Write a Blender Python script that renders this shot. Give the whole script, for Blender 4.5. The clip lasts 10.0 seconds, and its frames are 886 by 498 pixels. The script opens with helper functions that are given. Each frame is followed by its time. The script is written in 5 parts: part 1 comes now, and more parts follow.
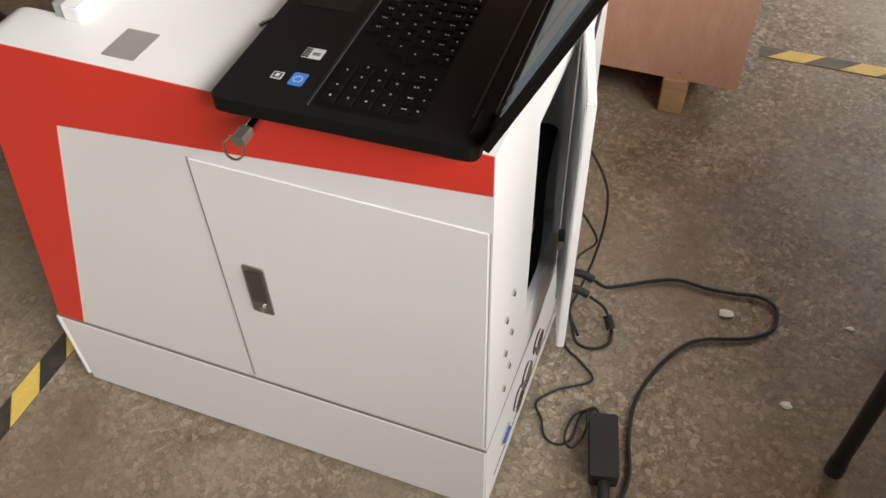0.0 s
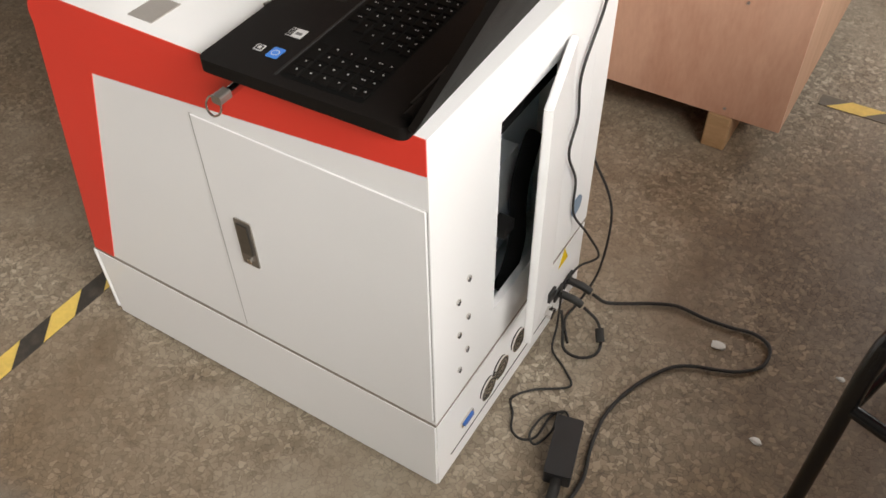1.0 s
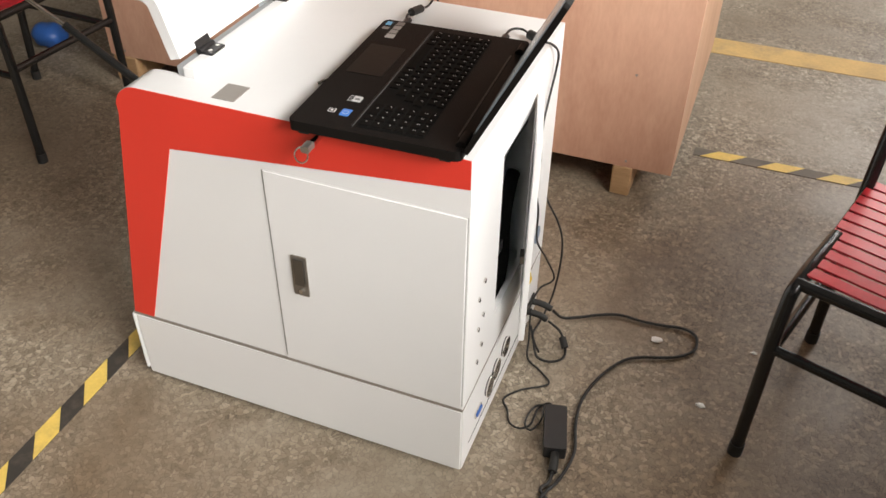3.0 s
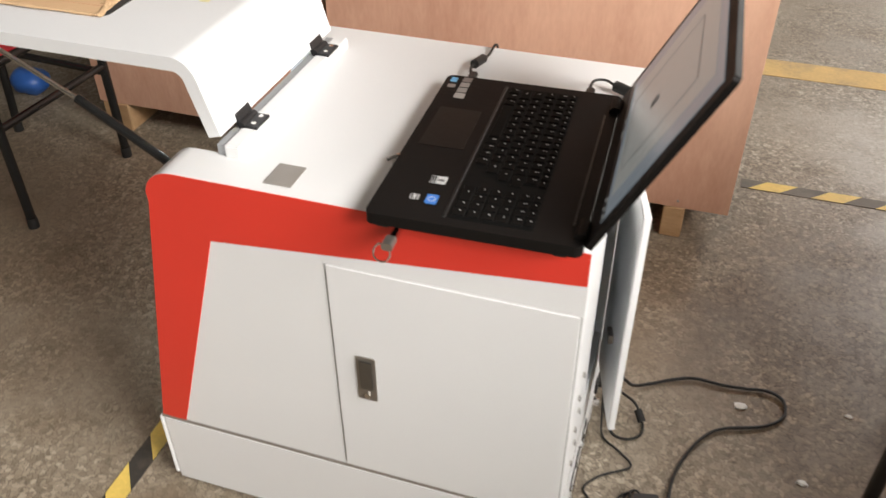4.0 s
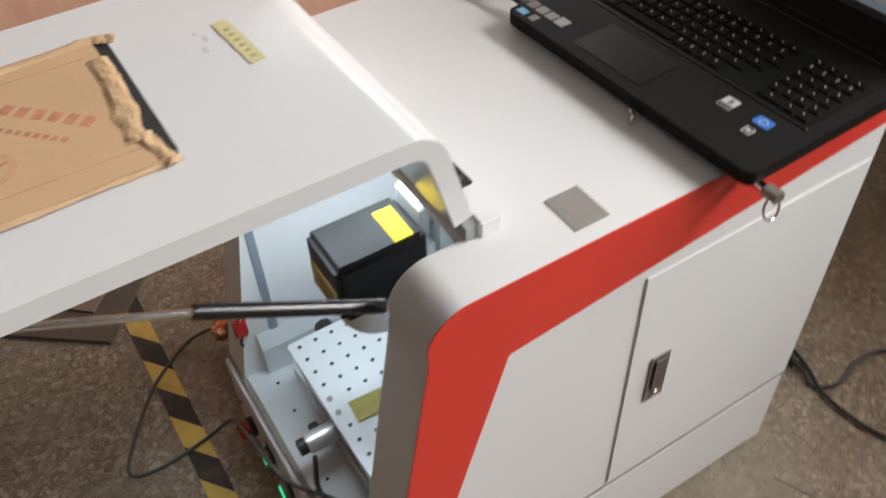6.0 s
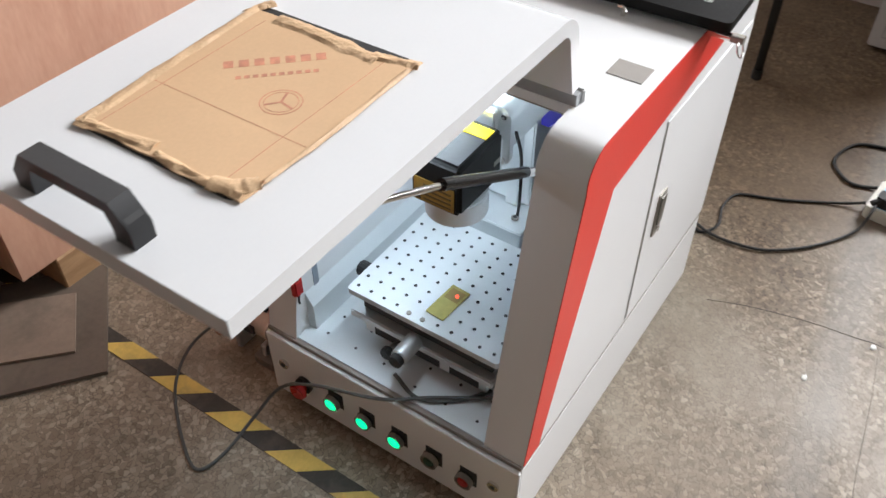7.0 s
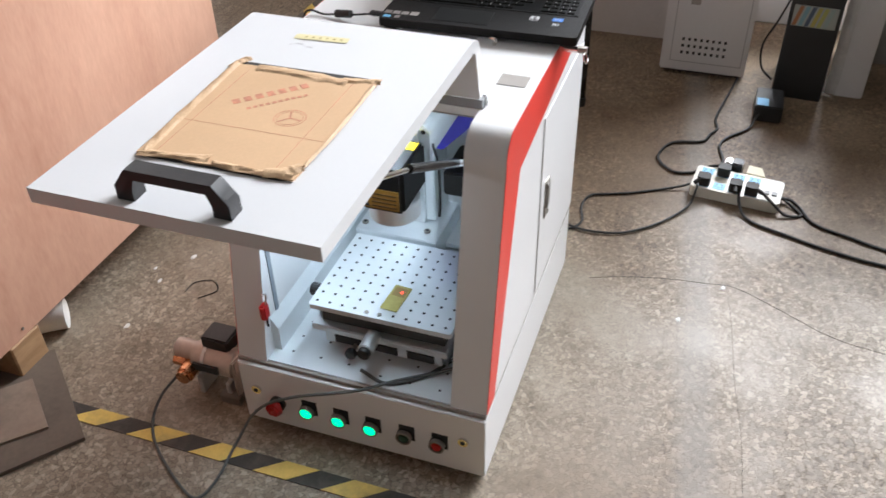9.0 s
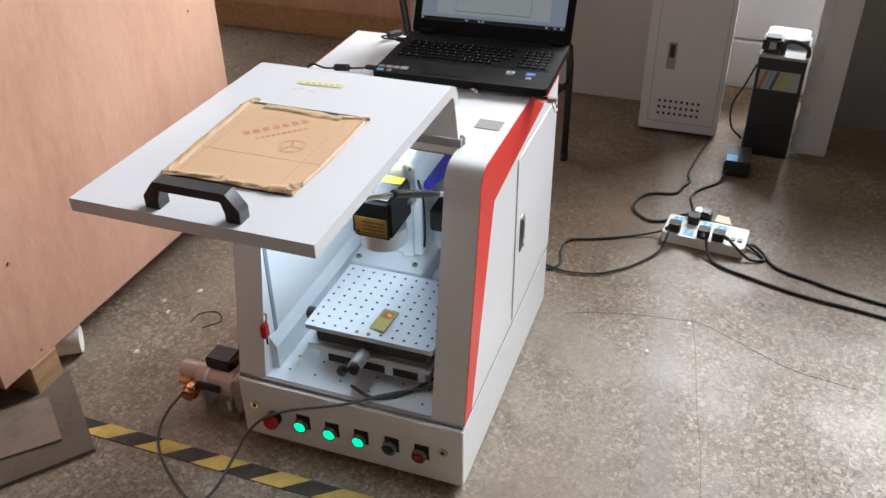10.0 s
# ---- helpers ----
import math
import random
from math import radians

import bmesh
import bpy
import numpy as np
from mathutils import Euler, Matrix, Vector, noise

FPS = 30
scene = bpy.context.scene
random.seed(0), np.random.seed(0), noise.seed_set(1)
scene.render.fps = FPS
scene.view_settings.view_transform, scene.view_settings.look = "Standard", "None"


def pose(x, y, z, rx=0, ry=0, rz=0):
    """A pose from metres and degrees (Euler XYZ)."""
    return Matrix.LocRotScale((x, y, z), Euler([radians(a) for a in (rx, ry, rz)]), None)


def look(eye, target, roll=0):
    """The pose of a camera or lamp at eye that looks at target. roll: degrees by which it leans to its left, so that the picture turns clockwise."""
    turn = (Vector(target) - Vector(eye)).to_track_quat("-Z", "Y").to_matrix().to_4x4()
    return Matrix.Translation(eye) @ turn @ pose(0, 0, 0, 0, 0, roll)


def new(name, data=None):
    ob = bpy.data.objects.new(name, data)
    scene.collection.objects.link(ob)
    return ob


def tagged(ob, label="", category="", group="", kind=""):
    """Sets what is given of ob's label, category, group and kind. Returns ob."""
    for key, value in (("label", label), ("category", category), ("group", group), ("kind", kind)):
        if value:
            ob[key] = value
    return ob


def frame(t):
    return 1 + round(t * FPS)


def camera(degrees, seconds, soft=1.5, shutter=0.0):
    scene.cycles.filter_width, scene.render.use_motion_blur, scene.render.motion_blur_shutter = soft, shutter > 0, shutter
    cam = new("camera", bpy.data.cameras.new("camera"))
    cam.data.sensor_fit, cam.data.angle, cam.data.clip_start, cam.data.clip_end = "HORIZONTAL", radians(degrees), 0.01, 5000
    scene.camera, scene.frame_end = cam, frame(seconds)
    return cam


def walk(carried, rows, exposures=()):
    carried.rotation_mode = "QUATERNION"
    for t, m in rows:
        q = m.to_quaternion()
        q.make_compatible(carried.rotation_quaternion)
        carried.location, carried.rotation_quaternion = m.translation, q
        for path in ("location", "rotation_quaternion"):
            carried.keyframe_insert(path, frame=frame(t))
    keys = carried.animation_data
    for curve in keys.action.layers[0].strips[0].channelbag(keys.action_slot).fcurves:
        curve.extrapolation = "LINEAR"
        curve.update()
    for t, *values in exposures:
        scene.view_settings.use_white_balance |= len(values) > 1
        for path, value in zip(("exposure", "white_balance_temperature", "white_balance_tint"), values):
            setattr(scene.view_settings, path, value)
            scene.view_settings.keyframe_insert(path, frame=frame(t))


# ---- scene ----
cam = camera(54.6, 10.0, soft=1.5, shutter=0.3)
PATH = [
    (0, (0.877, -0.564, 1.228), (0.369, 0.696, -0.239), -1.8),
    (0.5, (0.968, -0.544, 1.228), (0.315, 0.63, -0.253), -3.2),
    (1, (1.081, -0.568, 1.259), (0.336, 0.608, -0.178), -1.0),
    (1.5, (1.128, -0.676, 1.307), (0.327, 0.548, -0.057), -3.7),
    (2, (1.036, -0.833, 1.338), (0.401, 0.51, -0.001), -3.8),
    (2.2, (1.022, -0.881, 1.351), (0.444, 0.493, 0.017), -2.4),
    (3.3, (1.03, -0.979, 1.368), (0.473, 0.5, 0.143), 1.1),
    (3.5, (0.982, -0.93, 1.353), (0.432, 0.55, 0.125), 0.7),
    (4, (0.785, -0.807, 1.341), (0.291, 0.69, 0.111), -0.3),
    (4.5, (0.629, -0.607, 1.296), (0.167, 0.883, 0.044), -2.2),
    (5, (0.422, -0.45, 1.303), (0.153, 1.033, -0.011), -3.1),
    (5.5, (0.129, -0.365, 1.297), (0.425, 1.046, -0.089), -3.0),
    (6, (-0.129, -0.408, 1.276), (0.576, 0.803, -0.152), -2.8),
    (6.1, (-0.187, -0.41, 1.283), (0.56, 0.757, -0.159), -2.8),
    (6.2, (-0.237, -0.393, 1.287), (0.558, 0.713, -0.177), -2.6),
    (7.3, (-0.776, -0.279, 1.333), (0.512, 0.44, -0.018), 0.4),
    (7.5, (-0.837, -0.264, 1.341), (0.488, 0.414, 0.005), -0.0),
    (8, (-0.912, -0.201, 1.351), (0.483, 0.397, 0.048), -0.8),
    (8.5, (-0.956, -0.198, 1.345), (0.482, 0.354, 0.07), -2.0),
    (9, (-1.008, -0.288, 1.385), (0.479, 0.249, 0.159), -1.4),
    (9.5, (-1.083, -0.401, 1.415), (0.452, 0.158, 0.261), -0.6),
    (10, (-1.177, -0.384, 1.427), (0.395, 0.182, 0.328), -0.7),
]
walk(cam, [(t, look(eye, target, roll)) for t, eye, target, roll in PATH],
     exposures=[(0.0, -0.62, 6800, 10), (1.0, -0.55, 6800, 10), (2.0, -0.36, 6850, 10), (3.5, -0.32, 6750, 10), (4.5, -0.42, 6700, 10), (5.0, -1.0, 6650, 10), (5.5, -1.3, 6600, 10), (6.0, -0.65, 6500, 10), (7.3, -0.1, 6100, 10), (8.5, 0.12, 6000, 10), (10.0, -0.12, 5980, 10)])

# ---- light ----
world = bpy.data.worlds.new("sky")
scene.world = world
world.use_nodes = True
wn = world.node_tree.nodes
sky = wn.new("ShaderNodeTexSky")
sky.sky_type, sky.sun_disc = "NISHITA", False
sky.sun_elevation, sky.sun_rotation = radians(38), radians(110)
world.node_tree.links.new(sky.outputs["Color"], wn["Background"].inputs["Color"])
wn["Background"].inputs["Strength"].default_value = 0.12


def window_light(name, eye, target, sx, sy, watts, colour=(1.0, 0.985, 0.965)):
    lamp = bpy.data.lights.new(name, "AREA")
    lamp.shape, lamp.size, lamp.size_y, lamp.energy, lamp.color = "RECTANGLE", sx, sy, watts, colour
    ob = new(name, lamp)
    ob.matrix_world = look(eye, target)
    return ob


window_light("window_light_east", (4.5, -1.7, 3.25), (0.6, -0.1, 0.3), 2.8, 1.9, 800)
# added fill lamp, no known window: brightens the machine's south side
window_light("added_fill_southeast", (4.5, -4.6, 2.9), (0.4, -0.1, 0.3), 1.9, 1.9, 130)
window_light("window_light_north", (3.4, 5.8, 3.0), (3.0, 2.6, 0.0), 3.0, 2.0, 280)


# ---- helpers for building ----
def thing(name, loc, label, category, group="", kind=""):
    ob = new(name)
    ob.location = loc
    ob.empty_display_size = 0.05
    return tagged(ob, label, category, group, kind)


def part(name, bm, material, parent=None, label="", smooth=False, bevel=0.0, seg=2, keep=None):
    if bevel:
        es = [e for e in bm.edges if len(e.link_faces) == 2 and e.calc_face_angle(0) > 0.6 and (keep is None or keep(e))]
        bmesh.ops.bevel(bm, geom=es, offset=bevel, segments=seg, affect="EDGES", clamp_overlap=True)
    me = bpy.data.meshes.new(name)
    bmesh.ops.recalc_face_normals(bm, faces=bm.faces)
    if smooth:
        for f in bm.faces:
            f.smooth = True
        for e in bm.edges:
            if len(e.link_faces) == 2 and e.calc_face_angle(0) > 0.7:
                e.smooth = False
    bm.to_mesh(me)
    bm.free()
    me.materials.append(material)
    ob = new(name, me)
    if parent:
        ob.parent = parent
        if parent.type == "EMPTY":
            ob.matrix_parent_inverse = Matrix.Translation(parent.location).inverted()
    if label:
        ob["label"] = label
    return ob


def box(x0, x1, y0, y1, z0, z1, bm=None, m=None):
    bm = bm or bmesh.new()
    c = Matrix.Translation(((x0 + x1) / 2, (y0 + y1) / 2, (z0 + z1) / 2)) @ Matrix.Diagonal((abs(x1 - x0), abs(y1 - y0), abs(z1 - z0), 1))
    bmesh.ops.create_cube(bm, size=1, matrix=(m @ c) if m else c)
    return bm


AX = {"x": Matrix.Rotation(math.pi / 2, 4, "Y"), "y": Matrix.Rotation(-math.pi / 2, 4, "X"), "z": Matrix.Identity(4)}


def cyl(c, r, h, axis="z", seg=24, r2=None, bm=None, m=None):
    """Cylinder of height h centred at c along an axis."""
    bm = bm or bmesh.new()
    mm = Matrix.Translation(c) @ AX[axis]
    bmesh.ops.create_cone(bm, cap_ends=True, segments=seg, radius1=r, radius2=r if r2 is None else r2, depth=h, matrix=(m @ mm) if m else mm)
    return bm


def prism(pts, axis, a, b, bm=None, m=None):
    """Polygon pts in the plane across the axis (x: yz, y: xz, z: xy), drawn out from a to b."""
    bm = bm or bmesh.new()

    def put(p, k):
        v = {"x": (k, p[0], p[1]), "y": (p[0], k, p[1]), "z": (p[0], p[1], k)}[axis]
        return (m @ Vector(v)) if m else Vector(v)
    lo = [bm.verts.new(put(p, a)) for p in pts]
    hi = [bm.verts.new(put(p, b)) for p in pts]
    bm.faces.new(lo)
    bm.faces.new(hi[::-1])
    for i in range(len(pts)):
        j = (i + 1) % len(pts)
        bm.faces.new((lo[i], hi[i], hi[j], lo[j]))
    return bm


def arc(cx, cy, r, a0, a1, n=8):
    return [(cx + r * math.cos(radians(a0 + (a1 - a0) * i / n)), cy + r * math.sin(radians(a0 + (a1 - a0) * i / n))) for i in range(n + 1)]


def rect_round(x0, x1, y0, y1, r, n=5):
    return arc(x1 - r, y1 - r, r, 0, 90, n) + arc(x0 + r, y1 - r, r, 90, 180, n) + arc(x0 + r, y0 + r, r, 180, 270, n) + arc(x1 - r, y0 + r, r, 270, 360, n)


def spline(pts, n=8):
    pts = [Vector(p) for p in pts]
    q = [2 * pts[0] - pts[1]] + pts + [2 * pts[-1] - pts[-2]]
    out = []
    for i in range(1, len(q) - 2):
        a, b, c, d = q[i - 1:i + 3]
        for k in range(n):
            t = k / n
            out.append(0.5 * (2 * b + (c - a) * t + (2 * a - 5 * b + 4 * c - d) * t * t + (3 * b - a - 3 * c + d) * t ** 3))
    return out + [pts[-1]]


def tube(pts, r, seg=8, n=8, bm=None, curved=True):
    """A round cable or tube along points."""
    bm = bm or bmesh.new()
    path = spline(pts, n) if curved else [Vector(p) for p in pts]
    rings, side = [], Vector((0, 0, 1))
    for i, p in enumerate(path):
        d = (path[min(i + 1, len(path) - 1)] - path[max(i - 1, 0)]).normalized()
        if i == 0 and abs(d.dot(side)) > 0.9:
            side = Vector((1, 0, 0))
        side = (side - d * side.dot(d)).normalized()
        up = d.cross(side)
        rings.append([bm.verts.new(p + r * (math.cos(a) * side + math.sin(a) * up)) for a in (2 * math.pi * k / seg for k in range(seg))])
    for a, b in zip(rings, rings[1:]):
        for k in range(seg):
            bm.faces.new((a[k], a[(k + 1) % seg], b[(k + 1) % seg], b[k]))
    bm.faces.new(rings[0][::-1])
    bm.faces.new(rings[-1])
    return bm


# ---- materials ----
def mat(name, base, rough=0.5, metal=0.0, var=0.08, scale=6.0, fine=120.0, bump=0.02, spec=0.5, stain=None, amount=0.0, coat=0.0, rvar=0.1, stretch=(1, 1, 1)):
    """Base colour varied at two scales, with fine relief; stain mixes in a second colour in patches."""
    m = bpy.data.materials.new(name)
    m.use_nodes = True
    nt = m.node_tree
    n, l = nt.nodes, nt.links
    b = n["Principled BSDF"]
    b.inputs["Metallic"].default_value = metal
    b.inputs["Specular IOR Level"].default_value = spec
    b.inputs["Coat Weight"].default_value = coat
    co = n.new("ShaderNodeTexCoord")
    mp = n.new("ShaderNodeMapping")
    mp.inputs["Scale"].default_value = stretch
    l.new(co.outputs["Object"], mp.inputs["Vector"])
    big, small = n.new("ShaderNodeTexNoise"), n.new("ShaderNodeTexNoise")
    big.inputs["Scale"].default_value, small.inputs["Scale"].default_value = scale, fine
    big.inputs["Detail"].default_value, small.inputs["Detail"].default_value = 5, 4
    l.new(mp.outputs["Vector"], big.inputs["Vector"])
    l.new(mp.outputs["Vector"], small.inputs["Vector"])
    add = n.new("ShaderNodeMath")
    add.operation = "MULTIPLY_ADD"
    l.new(small.outputs["Fac"], add.inputs[0])
    add.inputs[1].default_value = 0.5
    l.new(big.outputs["Fac"], add.inputs[2])
    ramp = n.new("ShaderNodeMapRange")
    ramp.inputs["From Min"].default_value, ramp.inputs["From Max"].default_value = 0.45, 1.05
    ramp.inputs["To Min"].default_value, ramp.inputs["To Max"].default_value = 1 - var, 1 + var
    l.new(add.outputs[0], ramp.inputs["Value"])
    mul = n.new("ShaderNodeVectorMath")
    mul.operation = "SCALE"
    mul.inputs[0].default_value = base
    l.new(ramp.outputs["Result"], mul.inputs["Scale"])
    colour = mul.outputs["Vector"]
    if stain:
        spot = n.new("ShaderNodeTexNoise")
        spot.inputs["Scale"].default_value, spot.inputs["Detail"].default_value, spot.inputs["Roughness"].default_value = scale * 0.7, 8, 0.65
        l.new(mp.outputs["Vector"], spot.inputs["Vector"])
        sr = n.new("ShaderNodeMapRange")
        sr.inputs["From Min"].default_value, sr.inputs["From Max"].default_value = 0.5, 0.72
        sr.inputs["To Max"].default_value = amount
        l.new(spot.outputs["Fac"], sr.inputs["Value"])
        mix = n.new("ShaderNodeMix")
        mix.data_type = "RGBA"
        l.new(sr.outputs["Result"], mix.inputs["Factor"])
        l.new(colour, mix.inputs["A"])
        mix.inputs["B"].default_value = (*stain, 1)
        colour = mix.outputs["Result"]
    l.new(colour, b.inputs["Base Color"])
    rr = n.new("ShaderNodeMapRange")
    rr.inputs["To Min"].default_value, rr.inputs["To Max"].default_value = max(0.03, rough - rvar), min(1, rough + rvar)
    l.new(big.outputs["Fac"], rr.inputs["Value"])
    l.new(rr.outputs["Result"], b.inputs["Roughness"])
    if bump:
        bp = n.new("ShaderNodeBump")
        bp.inputs["Strength"].default_value, bp.inputs["Distance"].default_value = bump * 10, 0.001
        l.new(small.outputs["Fac"], bp.inputs["Height"])
        l.new(bp.outputs["Normal"], b.inputs["Normal"])
    return m


def glow(name, colour, strength, base=(0.1, 0.1, 0.1)):
    m = bpy.data.materials.new(name)
    m.use_nodes = True
    b = m.node_tree.nodes["Principled BSDF"]
    b.inputs["Base Color"].default_value = (*base, 1)
    b.inputs["Emission Color"].default_value = (*colour, 1)
    b.inputs["Emission Strength"].default_value = strength
    b.inputs["Roughness"].default_value = 0.25
    return m


def floor_material():
    """Worn exposed-aggregate concrete: tan pebbles with dark joints, rubbed smooth and stained in patches."""
    m = bpy.data.materials.new("worn_aggregate_floor")
    m.use_nodes = True
    nt = m.node_tree
    n, l = nt.nodes, nt.links
    b = n["Principled BSDF"]
    co = n.new("ShaderNodeTexCoord")

    def tex(scale, detail, rough=0.55, source=None):
        t = n.new("ShaderNodeTexNoise")
        t.inputs["Scale"].default_value, t.inputs["Detail"].default_value, t.inputs["Roughness"].default_value = scale, detail, rough
        l.new(source or co.outputs["Object"], t.inputs["Vector"])
        return t

    def span(source, a, c, lo, hi):
        r = n.new("ShaderNodeMapRange")
        for k, v in (("From Min", a), ("From Max", c), ("To Min", lo), ("To Max", hi)):
            r.inputs[k].default_value = v
        l.new(source, r.inputs["Value"])
        return r.outputs["Result"]

    def calc(op, p, q):
        k = n.new("ShaderNodeMath")
        k.operation = op
        for i, v in enumerate((p, q)):
            if isinstance(v, (int, float)):
                k.inputs[i].default_value = v
            else:
                l.new(v, k.inputs[i])
        return k.outputs[0]

    def blend(f, p, q, mode="MIX"):
        k = n.new("ShaderNodeMix")
        k.data_type, k.blend_type = "RGBA", mode
        l.new(f, k.inputs["Factor"])
        l.new(p, k.inputs["A"])
        if isinstance(q, tuple):
            k.inputs["B"].default_value = (*q, 1)
        else:
            l.new(q, k.inputs["B"])
        return k.outputs["Result"]

    warp = tex(48, 3)
    off = n.new("ShaderNodeVectorMath")
    off.operation = "MULTIPLY_ADD"
    off.inputs[1].default_value = (0.020, 0.020, 0.0)
    l.new(warp.outputs["Color"], off.inputs[0])
    l.new(co.outputs["Object"], off.inputs[2])
    vor, joint = n.new("ShaderNodeTexVoronoi"), n.new("ShaderNodeTexVoronoi")
    joint.feature = "DISTANCE_TO_EDGE"
    for v in (vor, joint):
        v.inputs["Scale"].default_value = 105
        l.new(off.outputs["Vector"], v.inputs["Vector"])
    sep = n.new("ShaderNodeSeparateColor")
    l.new(vor.outputs["Color"], sep.inputs["Color"])
    chip = n.new("ShaderNodeValToRGB")
    e = chip.color_ramp.elements
    e[0].position, e[0].color = 0.0, (0.185, 0.149, 0.108, 1)
    e[1].position, e[1].color = 1.0, (0.56, 0.48, 0.375, 1)
    for p, c in ((0.35, (0.28, 0.232, 0.172, 1)), (0.75, (0.39, 0.33, 0.25, 1))):
        e.new(p).color = c
    l.new(sep.outputs["Red"], chip.inputs["Fac"])
    grime = tex(2.6, 9, 0.62)
    worn = span(grime.outputs["Fac"], 0.40, 0.62, 0.22, 0.85)       # 1 where the surface is rubbed smooth
    rag = tex(70, 3)
    width = span(rag.outputs["Fac"], 0.38, 0.66, 0.0, 0.17)
    gap = calc("SUBTRACT", 1.0, calc("MINIMUM", calc("DIVIDE", joint.outputs["Distance"], calc("ADD", width, 0.01)), 1.0))
    gap = calc("MULTIPLY", gap, calc("SUBTRACT", 1.0, calc("MULTIPLY", worn, 0.75)))
    colour = blend(worn, chip.outputs["Color"], (0.30, 0.25, 0.19))
    colour = blend(calc("MULTIPLY", gap, 0.85), colour, (0.085, 0.068, 0.05))
    oil = tex(0.95, 8, 0.62)
    colour = blend(span(oil.outputs["Fac"], 0.44, 0.66, 0.0, 0.8), colour, (0.55, 0.45, 0.35), "MULTIPLY")
    blot = tex(6.5, 7, 0.6)
    colour = blend(span(blot.outputs["Fac"], 0.52, 0.70, 0.0, 0.5), colour, (0.50, 0.43, 0.35), "MULTIPLY")
    # darker brown east of the machine, with a ragged edge
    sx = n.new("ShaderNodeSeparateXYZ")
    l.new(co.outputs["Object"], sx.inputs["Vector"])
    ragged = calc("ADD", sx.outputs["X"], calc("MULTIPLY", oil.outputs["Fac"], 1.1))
    east_brown = calc("MULTIPLY", span(ragged, 1.25, 1.60, 0.0, 1.0), span(sx.outputs["Y"], 1.15, 1.45, 1.0, 0.0))
    colour = blend(calc("MULTIPLY", east_brown, 0.95), colour, (0.62, 0.52, 0.42), "MULTIPLY")
    # a band rubbed smooth and grey across the floor
    away = calc("ABSOLUTE", calc("ADD", calc("ADD", sx.outputs["Y"], calc("MULTIPLY", sx.outputs["X"], -0.098)), calc("ADD", calc("MULTIPLY", grime.outputs["Fac"], 0.03), 0.383)), 0.0)
    colour = blend(span(away, 0.018, 0.055, 0.45, 0.0), colour, (0.20, 0.18, 0.155))
    l.new(colour, b.inputs["Base Color"])
    l.new(calc("ADD", span(worn, 0.1, 0.85, 0.56, 0.40), calc("MULTIPLY", gap, 0.3)), b.inputs["Roughness"])
    bp = n.new("ShaderNodeBump")
    bp.inputs["Strength"].default_value, bp.inputs["Distance"].default_value = 0.28, 0.0012
    l.new(calc("SUBTRACT", calc("MULTIPLY", sep.outputs["Red"], 0.3), gap), bp.inputs["Height"])
    l.new(bp.outputs["Normal"], b.inputs["Normal"])
    return m


def wood_material(name, light, dark, stretch, scale=3.0, rough=0.6, contrast=1.0):
    """Plywood or timber: long streaky grain with broad tone changes and a few knots."""
    m = bpy.data.materials.new(name)
    m.use_nodes = True
    nt = m.node_tree
    n, l = nt.nodes, nt.links
    b = n["Principled BSDF"]
    co, mp = n.new("ShaderNodeTexCoord"), n.new("ShaderNodeMapping")
    mp.inputs["Scale"].default_value = stretch
    l.new(co.outputs["Object"], mp.inputs["Vector"])
    g1, g2, g3 = (n.new("ShaderNodeTexNoise") for _ in range(3))
    for g, s, d in ((g1, scale, 6), (g2, scale * 9, 5), (g3, scale * 40, 2)):
        g.inputs["Scale"].default_value, g.inputs["Detail"].default_value = s, d
        l.new(mp.outputs["Vector"], g.inputs["Vector"])
    g1.inputs["Distortion"].default_value = 0.6
    s1, s2 = n.new("ShaderNodeMath"), n.new("ShaderNodeMath")
    s1.operation = s2.operation = "MULTIPLY_ADD"
    s1.inputs[1].default_value, s2.inputs[1].default_value = 0.45, 0.3
    l.new(g2.outputs["Fac"], s1.inputs[0])
    l.new(g1.outputs["Fac"], s1.inputs[2])
    l.new(g3.outputs["Fac"], s2.inputs[0])
    l.new(s1.outputs[0], s2.inputs[2])
    mr = n.new("ShaderNodeMapRange")
    mr.inputs["From Min"].default_value, mr.inputs["From Max"].default_value = 0.87 - 0.28 / contrast, 0.87 + 0.28 / contrast
    l.new(s2.outputs[0], mr.inputs["Value"])
    mix = n.new("ShaderNodeMix")
    mix.data_type = "RGBA"
    l.new(mr.outputs["Result"], mix.inputs["Factor"])
    mix.inputs["A"].default_value, mix.inputs["B"].default_value = (*dark, 1), (*light, 1)
    l.new(mix.outputs["Result"], b.inputs["Base Color"])
    b.inputs["Roughness"].default_value = rough
    bp = n.new("ShaderNodeBump")
    bp.inputs["Strength"].default_value, bp.inputs["Distance"].default_value = 0.15, 0.001
    l.new(g3.outputs["Fac"], bp.inputs["Height"])
    l.new(bp.outputs["Normal"], b.inputs["Normal"])
    return m


WHITE = mat("white_powder_coat", (0.79, 0.792, 0.795), 0.36, var=0.02, scale=4, fine=900, bump=0.012)
LIDWHITE = mat("glossy_white_lid", (0.76, 0.765, 0.775), 0.17, var=0.02, scale=5, fine=300, bump=0.003, spec=0.45, rvar=0.05)
RED = mat("red_film", (0.72, 0.045, 0.028), 0.42, var=0.05, scale=5, fine=600, bump=0.01)
GROOVE = mat("grey_seam", (0.27, 0.24, 0.21), 0.6, var=0.1)
GAPGREY = mat("grey_gap", (0.38, 0.375, 0.37), 0.7)
HINGEGREY = mat("grey_rubber_gap", (0.36, 0.37, 0.38), 0.4)
